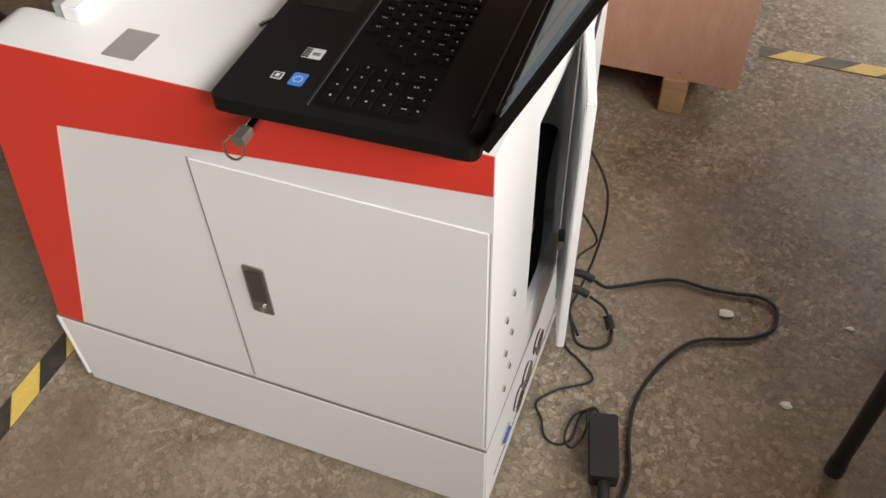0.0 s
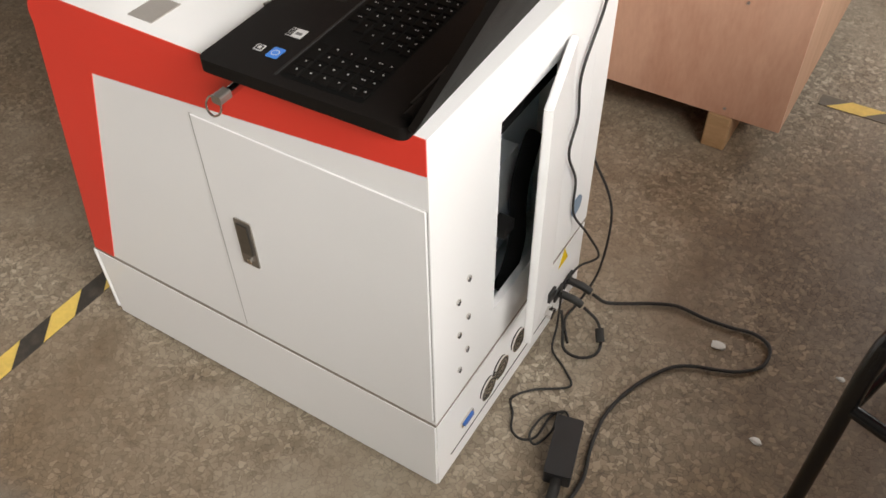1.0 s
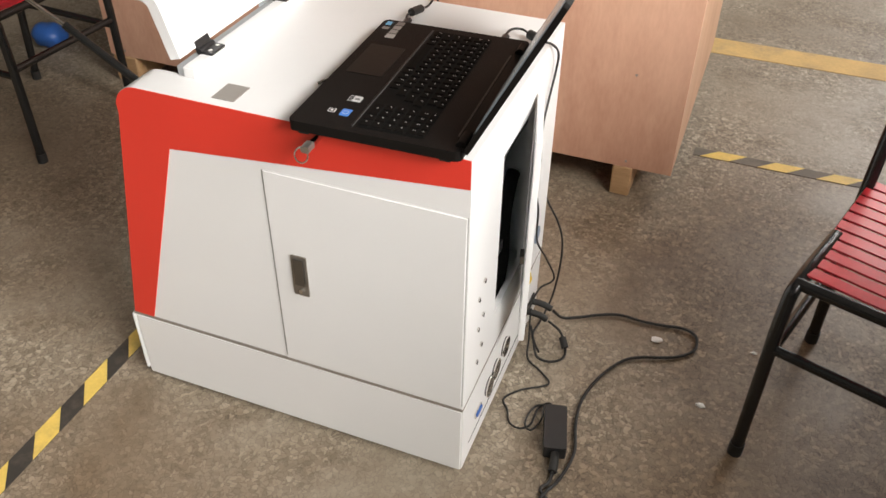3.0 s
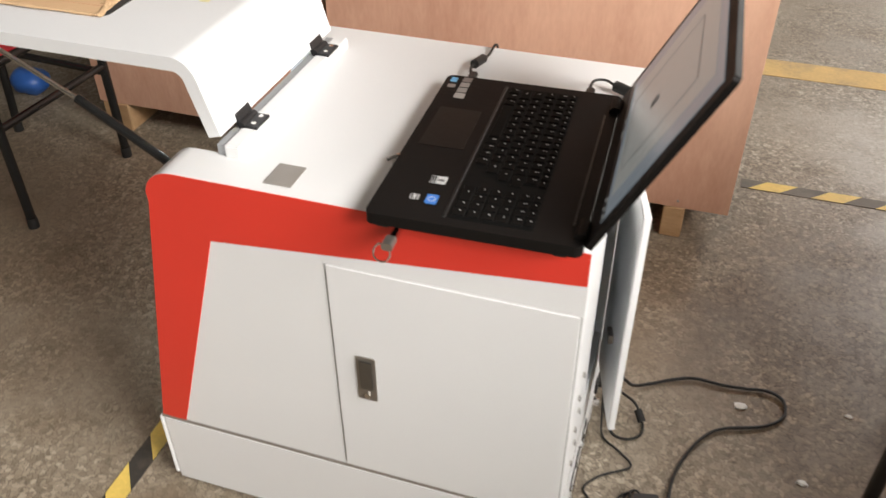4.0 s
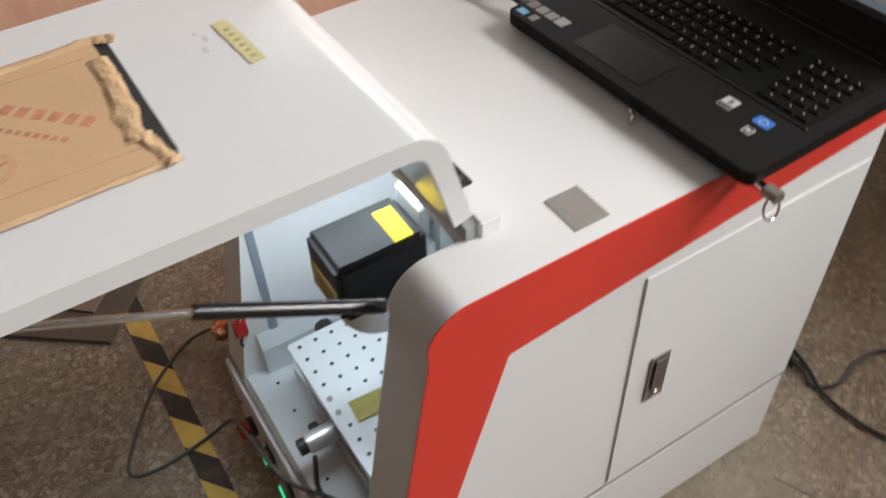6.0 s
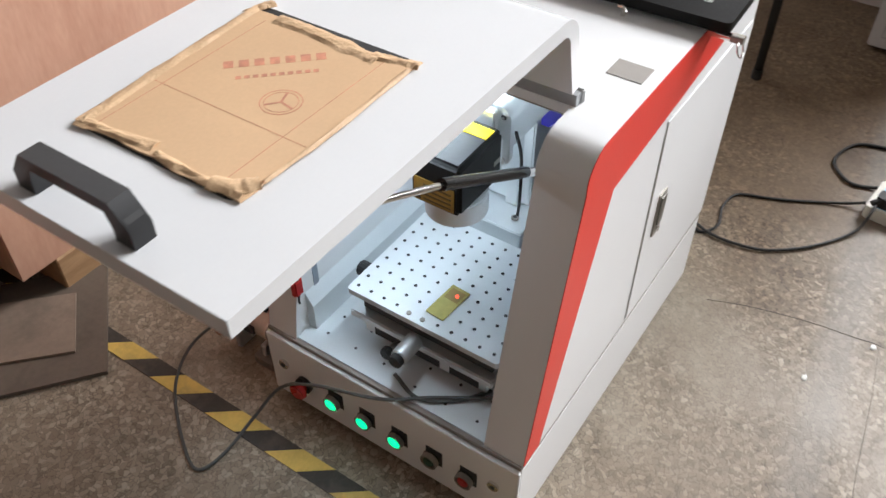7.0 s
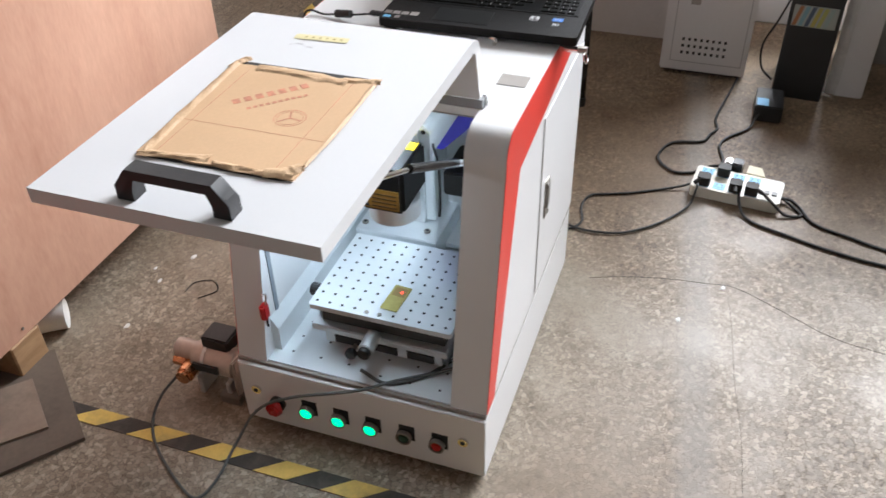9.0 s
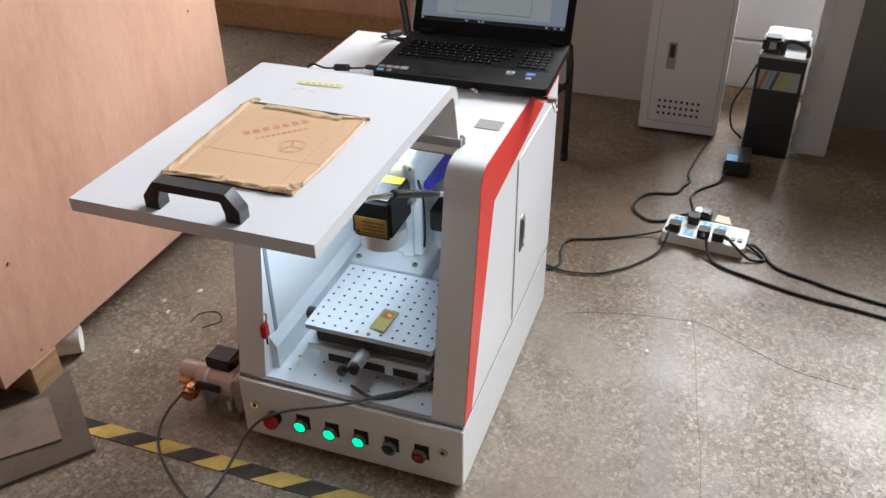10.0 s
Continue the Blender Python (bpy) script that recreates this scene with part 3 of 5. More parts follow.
for s in (-1, 1):
    part("screw_recess", box(-0.0085, 0.0085, -0.008, 0.008, -0.0015, 0.0002, m=HM @ Matrix.Translation((0, s * 0.0625, 0.0295)) @ Matrix.Rotation(radians(-s * 48), 4, "X")), DARK, handle)

# hinges
for hy in (0.130, 0.375):
    h = part("hinge", box(0.184, 0.209, hy - 0.020, hy + 0.020, H + 0.0188, H + 0.0235), BLACK, machine, "black metal hinge", bevel=0.001)
    part("leaf", box(-0.003, 0.003, -0.020, 0.020, -0.001, 0.017, m=Matrix.Translation((0.1805, hy, H + 0.023)) @ Matrix.Rotation(radians(-22), 4, "Y")), BLACK, h, bevel=0.001)
    part("knuckle", cyl((0.184, hy, H + 0.0225), 0.0055, 0.04, "y", 14), BLACK, h, smooth=True)
    for s in (-0.011, 0.011):
        part("screw", cyl((0.200, hy + s, H + 0.0238), 0.0038, 0.002, "z", 14), CHROME, h)
part("hinge_gap", box(0.1712, 0.1838, 0.064, 0.430, H - 0.001, H + 0.0165), HINGEGREY, machine)

# gas strut between the cheek and the lid
strut = part("gas_strut", tube([(0.088, 0.082, 0.660), (-0.075, 0.096, 0.745)], 0.0072, 16, curved=False), PAINTBLACK, machine, "black gas strut with chrome rod", smooth=True)
part("rod", tube([(-0.07, 0.0957, 0.742), (-0.252, 0.110, 0.822)], 0.0038, 12, curved=False), CHROME, strut, smooth=True)
part("end_fitting", tube([(0.105, 0.078, 0.651), (0.085, 0.082, 0.6615)], 0.006, 12, curved=False), CHROME, strut, smooth=True)
part("stud", cyl((0.104, 0.075, 0.652), 0.005, 0.016, "y", 12), CHROME, strut)
part("lid_stud", box(-0.258, -0.242, 0.100, 0.120, 0.815, 0.834), CHROME, strut)

# ---- machine: front panel ----
BX = -0.0105
for y in (0.477, 0.041):
    b = part("panel_bolt", cyl((BX - 0.002, y, 0.113), 0.0105, 0.006, "x", 20), CHROME, machine, "domed steel panel bolt", bevel=0.001)
    part("socket", cyl((BX - 0.0052, y, 0.113), 0.005, 0.001, "x", 6), DARK, b)
GREEN = glow("green_lamp", (0.02, 1.0, 0.35), 1.6, (0.02, 0.4, 0.15))


def panel_button(y, z, cap, label, r=0.0125):
    b = part("push_button", cyl((BX - 0.002, y, z), 0.0165, 0.005, "x", 28), BLACK, machine, label, bevel=0.001)
    part("bezel", ring(0, 0, 0.0158, 0.003, 0.0, 0.009, Matrix.Translation((BX - 0.004, y, z)) @ Matrix.Rotation(-math.pi / 2, 4, "Y")), STEEL, b)
    part("cap", cyl((BX - 0.009, y, z), r, 0.010, "x", 28), cap, b, smooth=True, bevel=0.002)
    part("legend_plate", box(BX - 0.0012, BX + 0.0005, y - 0.02, y + 0.012, z - 0.012, z + 0.026), BLACK, b)
    return b


for y in (0.366, 0.297, 0.229):
    panel_button(y, 0.088, GREEN, "lit green push button")
for y, c in ((0.159, LEAFGREEN), (0.092, REDPL)):
    b = panel_button(y, 0.090, c, "unlit push button in a steel bezel", 0.010)
e = part("emergency_stop", cyl((BX - 0.004, 0.432, 0.088), 0.017, 0.009, "x", 28), BLACK, machine, "red mushroom emergency stop")
part("stem", cyl((BX - 0.012, 0.432, 0.088), 0.010, 0.012, "x", 20), REDPL, e)
part("mushroom", cyl((BX - 0.022, 0.432, 0.088), 0.015, 0.012, "x", 28, 0.019), REDPL, e, smooth=True, bevel=0.003)

# ---- machine: chamber ----
part("post_strip", box(0.060, 0.072, 0.4465, 0.4485, 0.25, 0.62), mat("blue_grey_strip", (0.25, 0.29, 0.34), 0.4), machine)
sw = part("door_switch", box(0.006, 0.026, 0.436, 0.4485, 0.290, 0.325), REDPL, machine, "red interlock plug", bevel=0.003)
part("clip", tube([(0.016, 0.438, 0.325), (0.020, 0.436, 0.345), (0.014, 0.440, 0.352)], 0.002, 8), CHROME, sw)
part("lead", tube([(0.014, 0.438, 0.292), (0.010, 0.436, 0.283), (0.012, 0.437, 0.275)], 0.002, 8), RUBBER, sw)
for x in (0.03, 0.075, 0.12):
    for y in (0.10, 0.16, 0.22, 0.29, 0.35, 0.41):
        part("screw_hole", cyl((x + 0.01 * ((y * 100) % 3 - 1), y, 0.1902), 0.0028, 0.0008, "z", 12), DARK, machine)

stage = thing("work_stage", (0.175, 0.23, 0.19), "two-axis aluminium work stage with a perforated table", "stage")
part("foot_plate", box(0.09, 0.31, 0.105, 0.355, 0.190, 0.206), ALU, stage, bevel=0.001)
part("lower_slide", box(0.072, 0.31, 0.11, 0.352, 0.208, 0.236), ALU, stage, bevel=0.002)
for y in (0.125, 0.20, 0.275):
    part("slot", box(0.0705, 0.074, y, y + 0.055, 0.212, 0.231), DARK, stage)
part("middle_plate", box(0.060, 0.315, 0.095, 0.372, 0.243, 0.258), ALU, stage, bevel=0.002)
part("upper_slide", box(0.078, 0.30, 0.105, 0.355, 0.2585, 0.298), mat("dark_slide", (0.09, 0.095, 0.095), 0.35, metal=0.6), stage)
part("table", prism(rect_round(0.058, 0.293, 0.086, 0.372, 0.006), "z", 0.300, 0.311), ALU, stage, "pale perforated aluminium table", bevel=0.001)
for i in range(9):
    for j in range(11):
        x, y = 0.073 + i * 0.0255, 0.101 + j * 0.0258
        if i == 0 and j in (5, 6):
            part("cap_screw", cyl((x - 0.004, y, 0.3115), 0.0042, 0.003, "z", 12), STEEL, stage)
            continue
        part("hole", cyl((x, y, 0.3112), 0.0030, 0.0006, "z", 10), DARK, stage)
part("micrometer", cyl((0.042, 0.242, 0.260), 0.0150, 0.046, "x", 24), ALU, stage, "knurled aluminium adjusting knob", smooth=True, bevel=0.0015)
part("knob", cyl((0.0135, 0.242, 0.260), 0.0120, 0.012, "x", 16), BLACK, stage, bevel=0.001)
part("hand_knob", cyl((0.047, 0.287, 0.214), 0.012, 0.014, "x", 8), BLACK, stage, bevel=0.002)
part("hand_stem", cyl((0.062, 0.287, 0.214), 0.005, 0.03, "x", 12), STEEL, stage)
part("side_knob", cyl((0.125, 0.385, 0.288), 0.0145, 0.026, "y", 8), BLACK, stage, bevel=0.002)
card = thing("metal_card", (0.12, 0.216, 0.311), "small olive brass card lying on the perforated table", "card")
CMX = Matrix.Translation((0.121, 0.2165, 0.3122)) @ Matrix.Rotation(radians(-4), 4, "Z")
part("plate", prism(rect_round(-0.036, 0.036, -0.0175, 0.0175, 0.002), "z", 0, 0.0012, m=CMX), BRASSCARD, card)
part("printed_field", box(0.006, 0.030, -0.013, 0.013, 0.0013, 0.0016, m=CMX), mat("card_print", (0.33, 0.24, 0.07), 0.5), card)
# glowing disc stands in for a red spot of light on the card
part("red_light_dot", cyl((0.018, -0.004, 0.0018), 0.0030, 0.0006, "z", 14, m=CMX), glow("red_spot", (1.0, 0.06, 0.03), 5.0, (0.5, 0.02, 0.02)), card)

HEADBLACK = mat("satin_black_metal", (0.010, 0.010, 0.010), 0.5, var=0.15, spec=0.15)
head = part("scan_head", box(0.080, 0.192, 0.173, 0.254, 0.540, 0.626), HEADBLACK, machine, "black scan head with amber warning label", bevel=0.007, seg=3)
part("warning_label", box(0.0788, 0.081, 0.181, 0.246, 0.549, 0.588), ORANGE, head)
for k in range(4):
    part("label_bar", box(0.0783, 0.0792, 0.185, 0.230, 0.553 + k * 0.008, 0.556 + k * 0.008), mat("label_ink", (0.08, 0.045, 0.01), 0.6), head)
part("label_triangle", prism([(0.234, 0.552), (0.245, 0.552), (0.2395, 0.562)], "x", 0.0782, 0.0792), DARK, head)
part("yellow_label", box(0.155, 0.178, 0.180, 0.233, 0.6245, 0.6272), YELLABEL, head, "bright yellow label")
part("lens_ring", cyl((0.138, 0.214, 0.521), 0.046, 0.037, "z", 36), PLATE, head, "pale round lens flange", smooth=True, bevel=0.002)
part("lens_glass", cyl((0.138, 0.214, 0.501), 0.036, 0.004, "z", 32), DARK, head, smooth=True)
part("cover_bracket", box(0.1925, 0.2045, 0.190, 0.246, 0.600, 0.645), ALU, head, bevel=0.002)
part("mount_plate", box(0.1925, 0.2045, 0.180, 0.250, 0.540, 0.599), PLATE, head, bevel=0.002)
part("cable_gland", cyl((0.225, 0.235, 0.655), 0.009, 0.03, "z", 16), CHROME, head, smooth=True)
part("side_badge", box(0.168, 0.184, 0.1722, 0.1735, 0.575, 0.583), STEEL, head)
col = part("lift_column", box(0.452, 0.5395, 0.255, 0.392, 0.256, 0.694), PLATE, machine, "pale lift column behind the scan head", bevel=0.003)
part("column_rail", box(0.440, 0.4515, 0.275, 0.300, 0.256, 0.69), ALU, col, bevel=0.001)
part("column_rail", box(0.440, 0.4515, 0.350, 0.375, 0.256, 0.69), ALU, col, bevel=0.001)
mp = part("mounting_block", box(0.376, 0.5395, 0.228, 0.418, 0.1906, 0.255), ALU, machine, "thick pale mounting block with cap screws", bevel=0.002)
for x, y in ((0.402, 0.404), (0.410, 0.260)):
    sc = part("cap_screw", cyl((x, y, 0.2575), 0.0075, 0.005, "z", 16), STEEL, mp, bevel=0.001)
    part("socket", cyl((x, y, 0.2602), 0.004, 0.0008, "z", 6), DARK, sc)
arm = part("beam_arm", prism(rect_round(0.177, 0.252, 0.556, 0.640, 0.022, 6), "x", 0.216, 0.4515), PLATE, machine, "white rounded beam housing", smooth=True, bevel=0.003)
part("flange", prism(rect_round(0.170, 0.258, 0.548, 0.648, 0.018, 6), "x", 0.205, 0.2155), ALU, arm, smooth=True, bevel=0.002)
for y, z in ((0.180, 0.560), (0.196, 0.556), (0.180, 0.636), (0.246, 0.636)):
    part("bolt", cyl((0.2035, y, z), 0.0045, 0.005, "x", 12), CHROME, arm)
part("laser_box", prism([(0.262, 0.565), (0.165, 0.565), (0.165, 0.515), (0.240, 0.435), (0.262, 0.435)], "x", 0.47, 0.5395), VIOLET, machine, "blue-violet driver cover")
part("drive_block", box(0.42, 0.5395, 0.150, 0.224, 0.355, 0.412), RUBBER, machine, "black drive block", bevel=0.004)
part("clamp_handle", tube([(0.30, 0.085, 0.32), (0.285, 0.082, 0.345), (0.28, 0.080, 0.375)], 0.006, 10), RUBBER, machine, smooth=True)
part("head_cable", tube([(0.225, 0.172, 0.60), (0.235, 0.166, 0.55), (0.24, 0.166, 0.47), (0.245, 0.170, 0.43)], 0.0026, 8), RUBBER, head)
led = part("led_strip", box(0.186, 0.202, 0.075, 0.442, 0.694, 0.6995), glow("led_white", (0.80, 0.92, 1.0), 5.5, (0.8, 0.8, 0.8)), machine, "cold white light strip under the top")
part("lamp_shield", box(0.1755, 0.177, 0.075, 0.442, 0.6935, 0.7125), STEEL, machine, "dull steel shield before the light strip")
lamp = bpy.data.lights.new("chamber_light", "AREA")
lamp.shape, lamp.size, lamp.size_y, lamp.energy, lamp.color = "RECTANGLE", 0.02, 0.34, 2.5, (0.78, 0.91, 1.0)
lo = new("chamber_light", lamp)
lo.matrix_world = look((0.183, 0.26, 0.690), (0.10, 0.26, 0.2))

# cable out of the chamber over the front panel
lead = thing("probe_cable", (0.0, 0.5, 0), "grey cable looping from the chamber to the floor motor", "cable")
part("cable", tube([(0.10, 0.085, 0.197), (0.077, 0.100, 0.199), (0.021, 0.185, 0.198), (-0.021, 0.253, 0.190), (-0.033, 0.39, 0.138), (-0.038, 0.469, 0.078), (-0.085, 0.50, 0.02), (-0.165, 0.500, 0.005), (-0.215, 0.515, 0.004), (-0.197, 0.567, 0.004), (-0.132, 0.66, 0.004), (-0.075, 0.707, 0.006), (-0.03, 0.708, 0.035), (0.012, 0.69, 0.06)], 0.0031, 8), mat("grey_cable", (0.09, 0.095, 0.09), 0.5), lead, smooth=True)
part("second_cable", tube([(0.11, 0.10, 0.195), (0.05, 0.14, 0.1945), (0.012, 0.20, 0.1945), (0.03, 0.26, 0.1945)], 0.0036, 8), mat("grey_cable_dark", (0.07, 0.075, 0.07), 0.5), lead, smooth=True)

# ---- machine: rear ----
RX = L
for y, z in ((0.088, 0.424), (0.061, 0.402), (0.087, 0.347), (0.063, 0.331), (0.085, 0.276), (0.064, 0.250)):
    hs = part("hook_screw", cyl((RX + 0.0012, y, z), 0.0048, 0.004, "x", 14), CHROME, machine, smooth=True, bevel=0.001)
    part("screw_slot", cyl((RX + 0.0034, y - 0.001, z - 0.001), 0.0034, 0.0008, "x", 8), DARK, hs)
for y, z, r in ((0.152, 0.098, 0.0215), (0.194, 0.106, 0.0215), (0.254, 0.114, 0.0215)):
    f = part("fan_guard", cyl((RX + 0.0005, y, z), r, 0.004, "x", 28), DARK, machine, "round chrome fan guard")
    for q in (1.0, 0.72, 0.42):
        part("wire_ring", ring(0, 0, r * q + 0.001, 0.0026, 0.0, 0.003, Matrix.Translation((RX + 0.0024, y, z)) @ Matrix.Rotation(math.pi / 2, 4, "Y"), 24), CHROME, f)
    part("hub", cyl((RX + 0.004, y, z), r * 0.22, 0.004, "x", 16), CHROME, f)
vga = part("data_port", prism(rect_round(0.070, 0.106, 0.086, 0.101, 0.003), "x", RX - 0.001, RX + 0.003), CHROME, machine, "blue data port in a metal shell")
part("insert", prism(rect_round(0.074, 0.102, 0.089, 0.098, 0.002), "x", RX + 0.002, RX + 0.006), BLUEPL, vga)
part("rear_slot", box(RX - 0.001, RX + 0.0006, 0.04, 0.40, 0.050, 0.0525), DARK, machine)
for y, z in ((0.415, 0.075), (0.455, 0.072)):
    s = part("socket", box(RX - 0.001, RX + 0.004, y - 0.016, y + 0.016, z - 0.012, z + 0.012), BLACK, machine, "black inlet socket")
    part("plug", tube([(RX + 0.004, y, z), (RX + 0.03, y + 0.004, z - 0.005), (RX + 0.046, y + 0.008, z - 0.016)], 0.0075, 12), RUBBER, s, smooth=True)
part("key_switch", cyl((RX + 0.006, 0.375, 0.062), 0.011, 0.014, "x", 20), CHROME, machine, "round metal key switch", smooth=True)
part("rocker_switch", box(RX - 0.001, RX + 0.005, 0.372, 0.395, 0.088, 0.112), BLACK, machine)
part("warning_sign", prism([(0.406, 0.146), (0.442, 0.146), (0.424, 0.182)], "x", RX - 0.0003, RX + 0.0008), YELLABEL, machine, "yellow triangular warning sign")
part("round_sticker", cyl((RX + 0.0004, 0.452, 0.262), 0.020, 0.0012, "x", 28), mat("blue_grey_sticker", (0.16, 0.22, 0.30), 0.5), machine)
part("door_catch", box(0.076, 0.100, -0.020, -0.011, 0.345, 0.362, m=PLM), STEEL, rear_door, "grey metal catch")
part("vertical_hose", tube([(0.678, 0.321, 0.493), (0.678, 0.307, 0.485), (0.678, 0.281, 0.44), (0.678, 0.277, 0.385), (0.678, 0.282, 0.318), (0.678, 0.26, 0.265), (0.678, 0.23, 0.246)], 0.013, 16), MATTEBLACK, machine, "thick black hose inside the rear", smooth=True)
part("cross_pipe", cyl((0.668, 0.22, 0.585), 0.019, 0.29, "y", 18), MATTEBLACK, machine, smooth=True)
part("black_shield", box(0.60, 0.605, 0.075, 0.189, 0.22, 0.695), DARK, machine)
part("fan_shroud", prism([(0.150, 0.250), (0.216, 0.250)] + [(0.184 + 0.032 * ((z - 0.43) / 0.16) ** 2, z) for z in (0.30, 0.34, 0.38, 0.42, 0.46, 0.50, 0.54)] + [(0.216, 0.585), (0.150, 0.600)], "x", 0.630, 0.634), MATTEBLACK, machine, "curved black shroud inside the rear opening", bevel=0.001, seg=1)
part("inner_panel", box(0.618, 0.622, 0.19, 0.445, 0.22, 0.695), mat("grey_inner_panel", (0.62, 0.70, 0.76), 0.3), machine)
part("inner_box", box(0.623, 0.650, 0.262, 0.325, 0.37, 0.46), PLATE, machine)
part("inner_cable", tube([(0.634, 0.24, 0.67), (0.655, 0.265, 0.65), (0.668, 0.28, 0.61)], 0.003, 8), RUBBER, machine)
part("inner_cable", tube([(0.634, 0.25, 0.68), (0.655, 0.28, 0.665), (0.668, 0.297, 0.61)], 0.003, 8), RUBBER, machine)
part("cable_clip", box(0.66, 0.685, 0.225, 0.255, 0.365, 0.385), RUBBER, machine)
part("latch_lever", box(0.390, 0.4105, -0.0072, -0.0050, 0.388, 0.446), mat("dark_steel", (0.20, 0.19, 0.175), 0.35, metal=0.9), latch, bevel=0.001)
part("lock", cyl((0.4005, -0.006, 0.375), 0.0048, 0.003, "y", 16), CHROME, latch)

key = thing("lock_key", (0.455, -0.02, 0.70), "steel key with a ring hanging from the lid lock", "key")
part("lock_barrel", cyl((0.462, -0.016, 0.7015), 0.006, 0.032, "y", 18), CHROME, key, smooth=True)
part("bow", prism(rect_round(0.455, 0.469, 0.697, 0.708, 0.003), "y", -0.048, -0.030), STEEL, key, bevel=0.001)
part("ring", tube([(0.455 + 0.011 * math.cos(a), -0.047 + 0.004 * math.sin(a), 0.692 + 0.011 * math.sin(a)) for a in (2 * math.pi * i / 16 for i in range(17))], 0.0013, 8, 3), CHROME, key, smooth=True)
knob = thing("lid_screw", (0.409, 0.115, H), "small chrome wing screw standing on the top", "screw")
part("stem", cyl((0.412, 0.115, H + 0.005), 0.0035, 0.012, "z", 12), CHROME, knob)
part("wing", tube([(0.404, 0.108, H + 0.009), (0.412, 0.115, H + 0.012), (0.416, 0.124, H + 0.010)], 0.003, 8), CHROME, knob, smooth=True)

# ---- laptop ----
laptop = thing("laptop", (0.55, 0.155, 0.727), "open black laptop standing on the machine", "laptop")
LPM = Matrix.Translation((0.422, 0.157, 0.7165)) @ Matrix.Rotation(radians(2.0), 4, "Z")
base = part("base", prism(rect_round(0, 0.266, -0.19, 0.19, 0.010), "z", 0.0055, 0.0215, m=LPM), LAPTOP, laptop, bevel=0.0022)
for u, v in ((0.02, -0.17), (0.02, 0.17), (0.24, -0.17), (0.24, 0.17)):
    part("rubber_foot", box(u - 0.008, u + 0.008, v - 0.012, v + 0.012, -0.0025, 0.006, m=LPM), RUBBER, laptop)
DECK = 0.0215
part("touchpad", prism(rect_round(0.016, 0.078, -0.020, 0.088, 0.003), "z", DECK - 0.0004, DECK + 0.0006, m=LPM), mat("touchpad", (0.009, 0.0085, 0.008), 0.4, spec=0.2), base)
part("key_tray", prism(rect_round(0.100, 0.205, -0.174, 0.172, 0.004), "z", DECK - 0.0008, DECK + 0.0003, m=LPM), mat("tray", (0.005, 0.005, 0.005), 0.6, spec=0.1), base)
part("deck_ridge", box(0.094, 0.0975, -0.176, 0.174, DECK - 0.0005, DECK + 0.0012, m=LPM), mat("ridge", (0.014, 0.0135, 0.013), 0.4, spec=0.3), base, bevel=0.0005, seg=1)
bigkey = None
rnd = random.Random(5)
key_mesh = {}
leg_mesh = {}


def small_mesh(name, bm, material):
    me = bpy.data.meshes.new(name)
    bm.to_mesh(me)
    bm.free()
    me.materials.append(material)
    return me


def key_at(u, v, w, d, legend):
    k = (round(w, 4), round(d, 4))
    if k not in key_mesh:
        bm = bmesh.new()
        lo = [bm.verts.new((sx * d / 2, sy * w / 2, 0)) for sx, sy in ((-1, -1), (1, -1), (1, 1), (-1, 1))]
        hi = [bm.verts.new((sx * (d / 2 - 0.0012), sy * (w / 2 - 0.0012), 0.0020)) for sx, sy in ((-1, -1), (1, -1), (1, 1), (-1, 1))]
        bm.faces.new(hi)
        for i in range(4):
            bm.faces.new((lo[i], lo[(i + 1) % 4], hi[(i + 1) % 4], hi[i]))
        key_mesh[k] = small_mesh("key", bm, KEYCAP)
    ob = new("key", key_mesh[k])
    ob.parent = base
    ob.matrix_local = LPM @ Matrix.Translation((u, v, DECK + 0.0002))
    if legend:
        if legend not in leg_mesh:
            bm = bmesh.new()
            a = 0.0017 if legend == 1 else 0.0014
            box(-0.0009, 0.0009, -a * 0.55, a * 0.55, 0, 0.00025, bm)
            if legend == 2:
                box(0.0022, 0.0040, -0.0006, 0.0006, 0, 0.00025, bm)
            leg_mesh[legend] = small_mesh("legend", bm, LEGEND)
        lg = new("legend", leg_mesh[legend])
        lg.parent = ob
        lg.location = (0.0012, 0.0028, 0.0021)


# six rows; v falls from the user's left to the right, the number block is last
for r, (u, n, d) in enumerate(((0.111, 8, 0.0155), (0.129, 12, 0.0155), (0.147, 13, 0.0155), (0.165, 14, 0.0155), (0.183, 14, 0.0155), (0.198, 16, 0.011))):
    v = 0.168
    for c in range(n):
        w = 0.0152
        if r == 0 and c == 3:
            w = 0.092
        elif r in (1, 2) and c == 0:
            w = 0.028 - 0.004 * (r - 1)
        elif r in (1, 2, 3) and c == n - 1:
            w = 0.026
        elif r == 5:
            w = 0.0132
        if v - w < -0.100:
            break
        key_at(u, v - w / 2, w, d, 0 if w > 0.05 else (2 if r in (4, 0) else 1))
        v -= w + 0.0026
    v = -0.1025
    for c in range(4):
        if r == 0 and c == 0:
            key_at(u, v - 0.0152 - 0.0013, 0.033, d, 1)
        elif not (r == 0 and c == 1):
            key_at(u, v - 0.0072, 0.0146, d, 1 if r != 4 else 2)
        v -= 0.0169

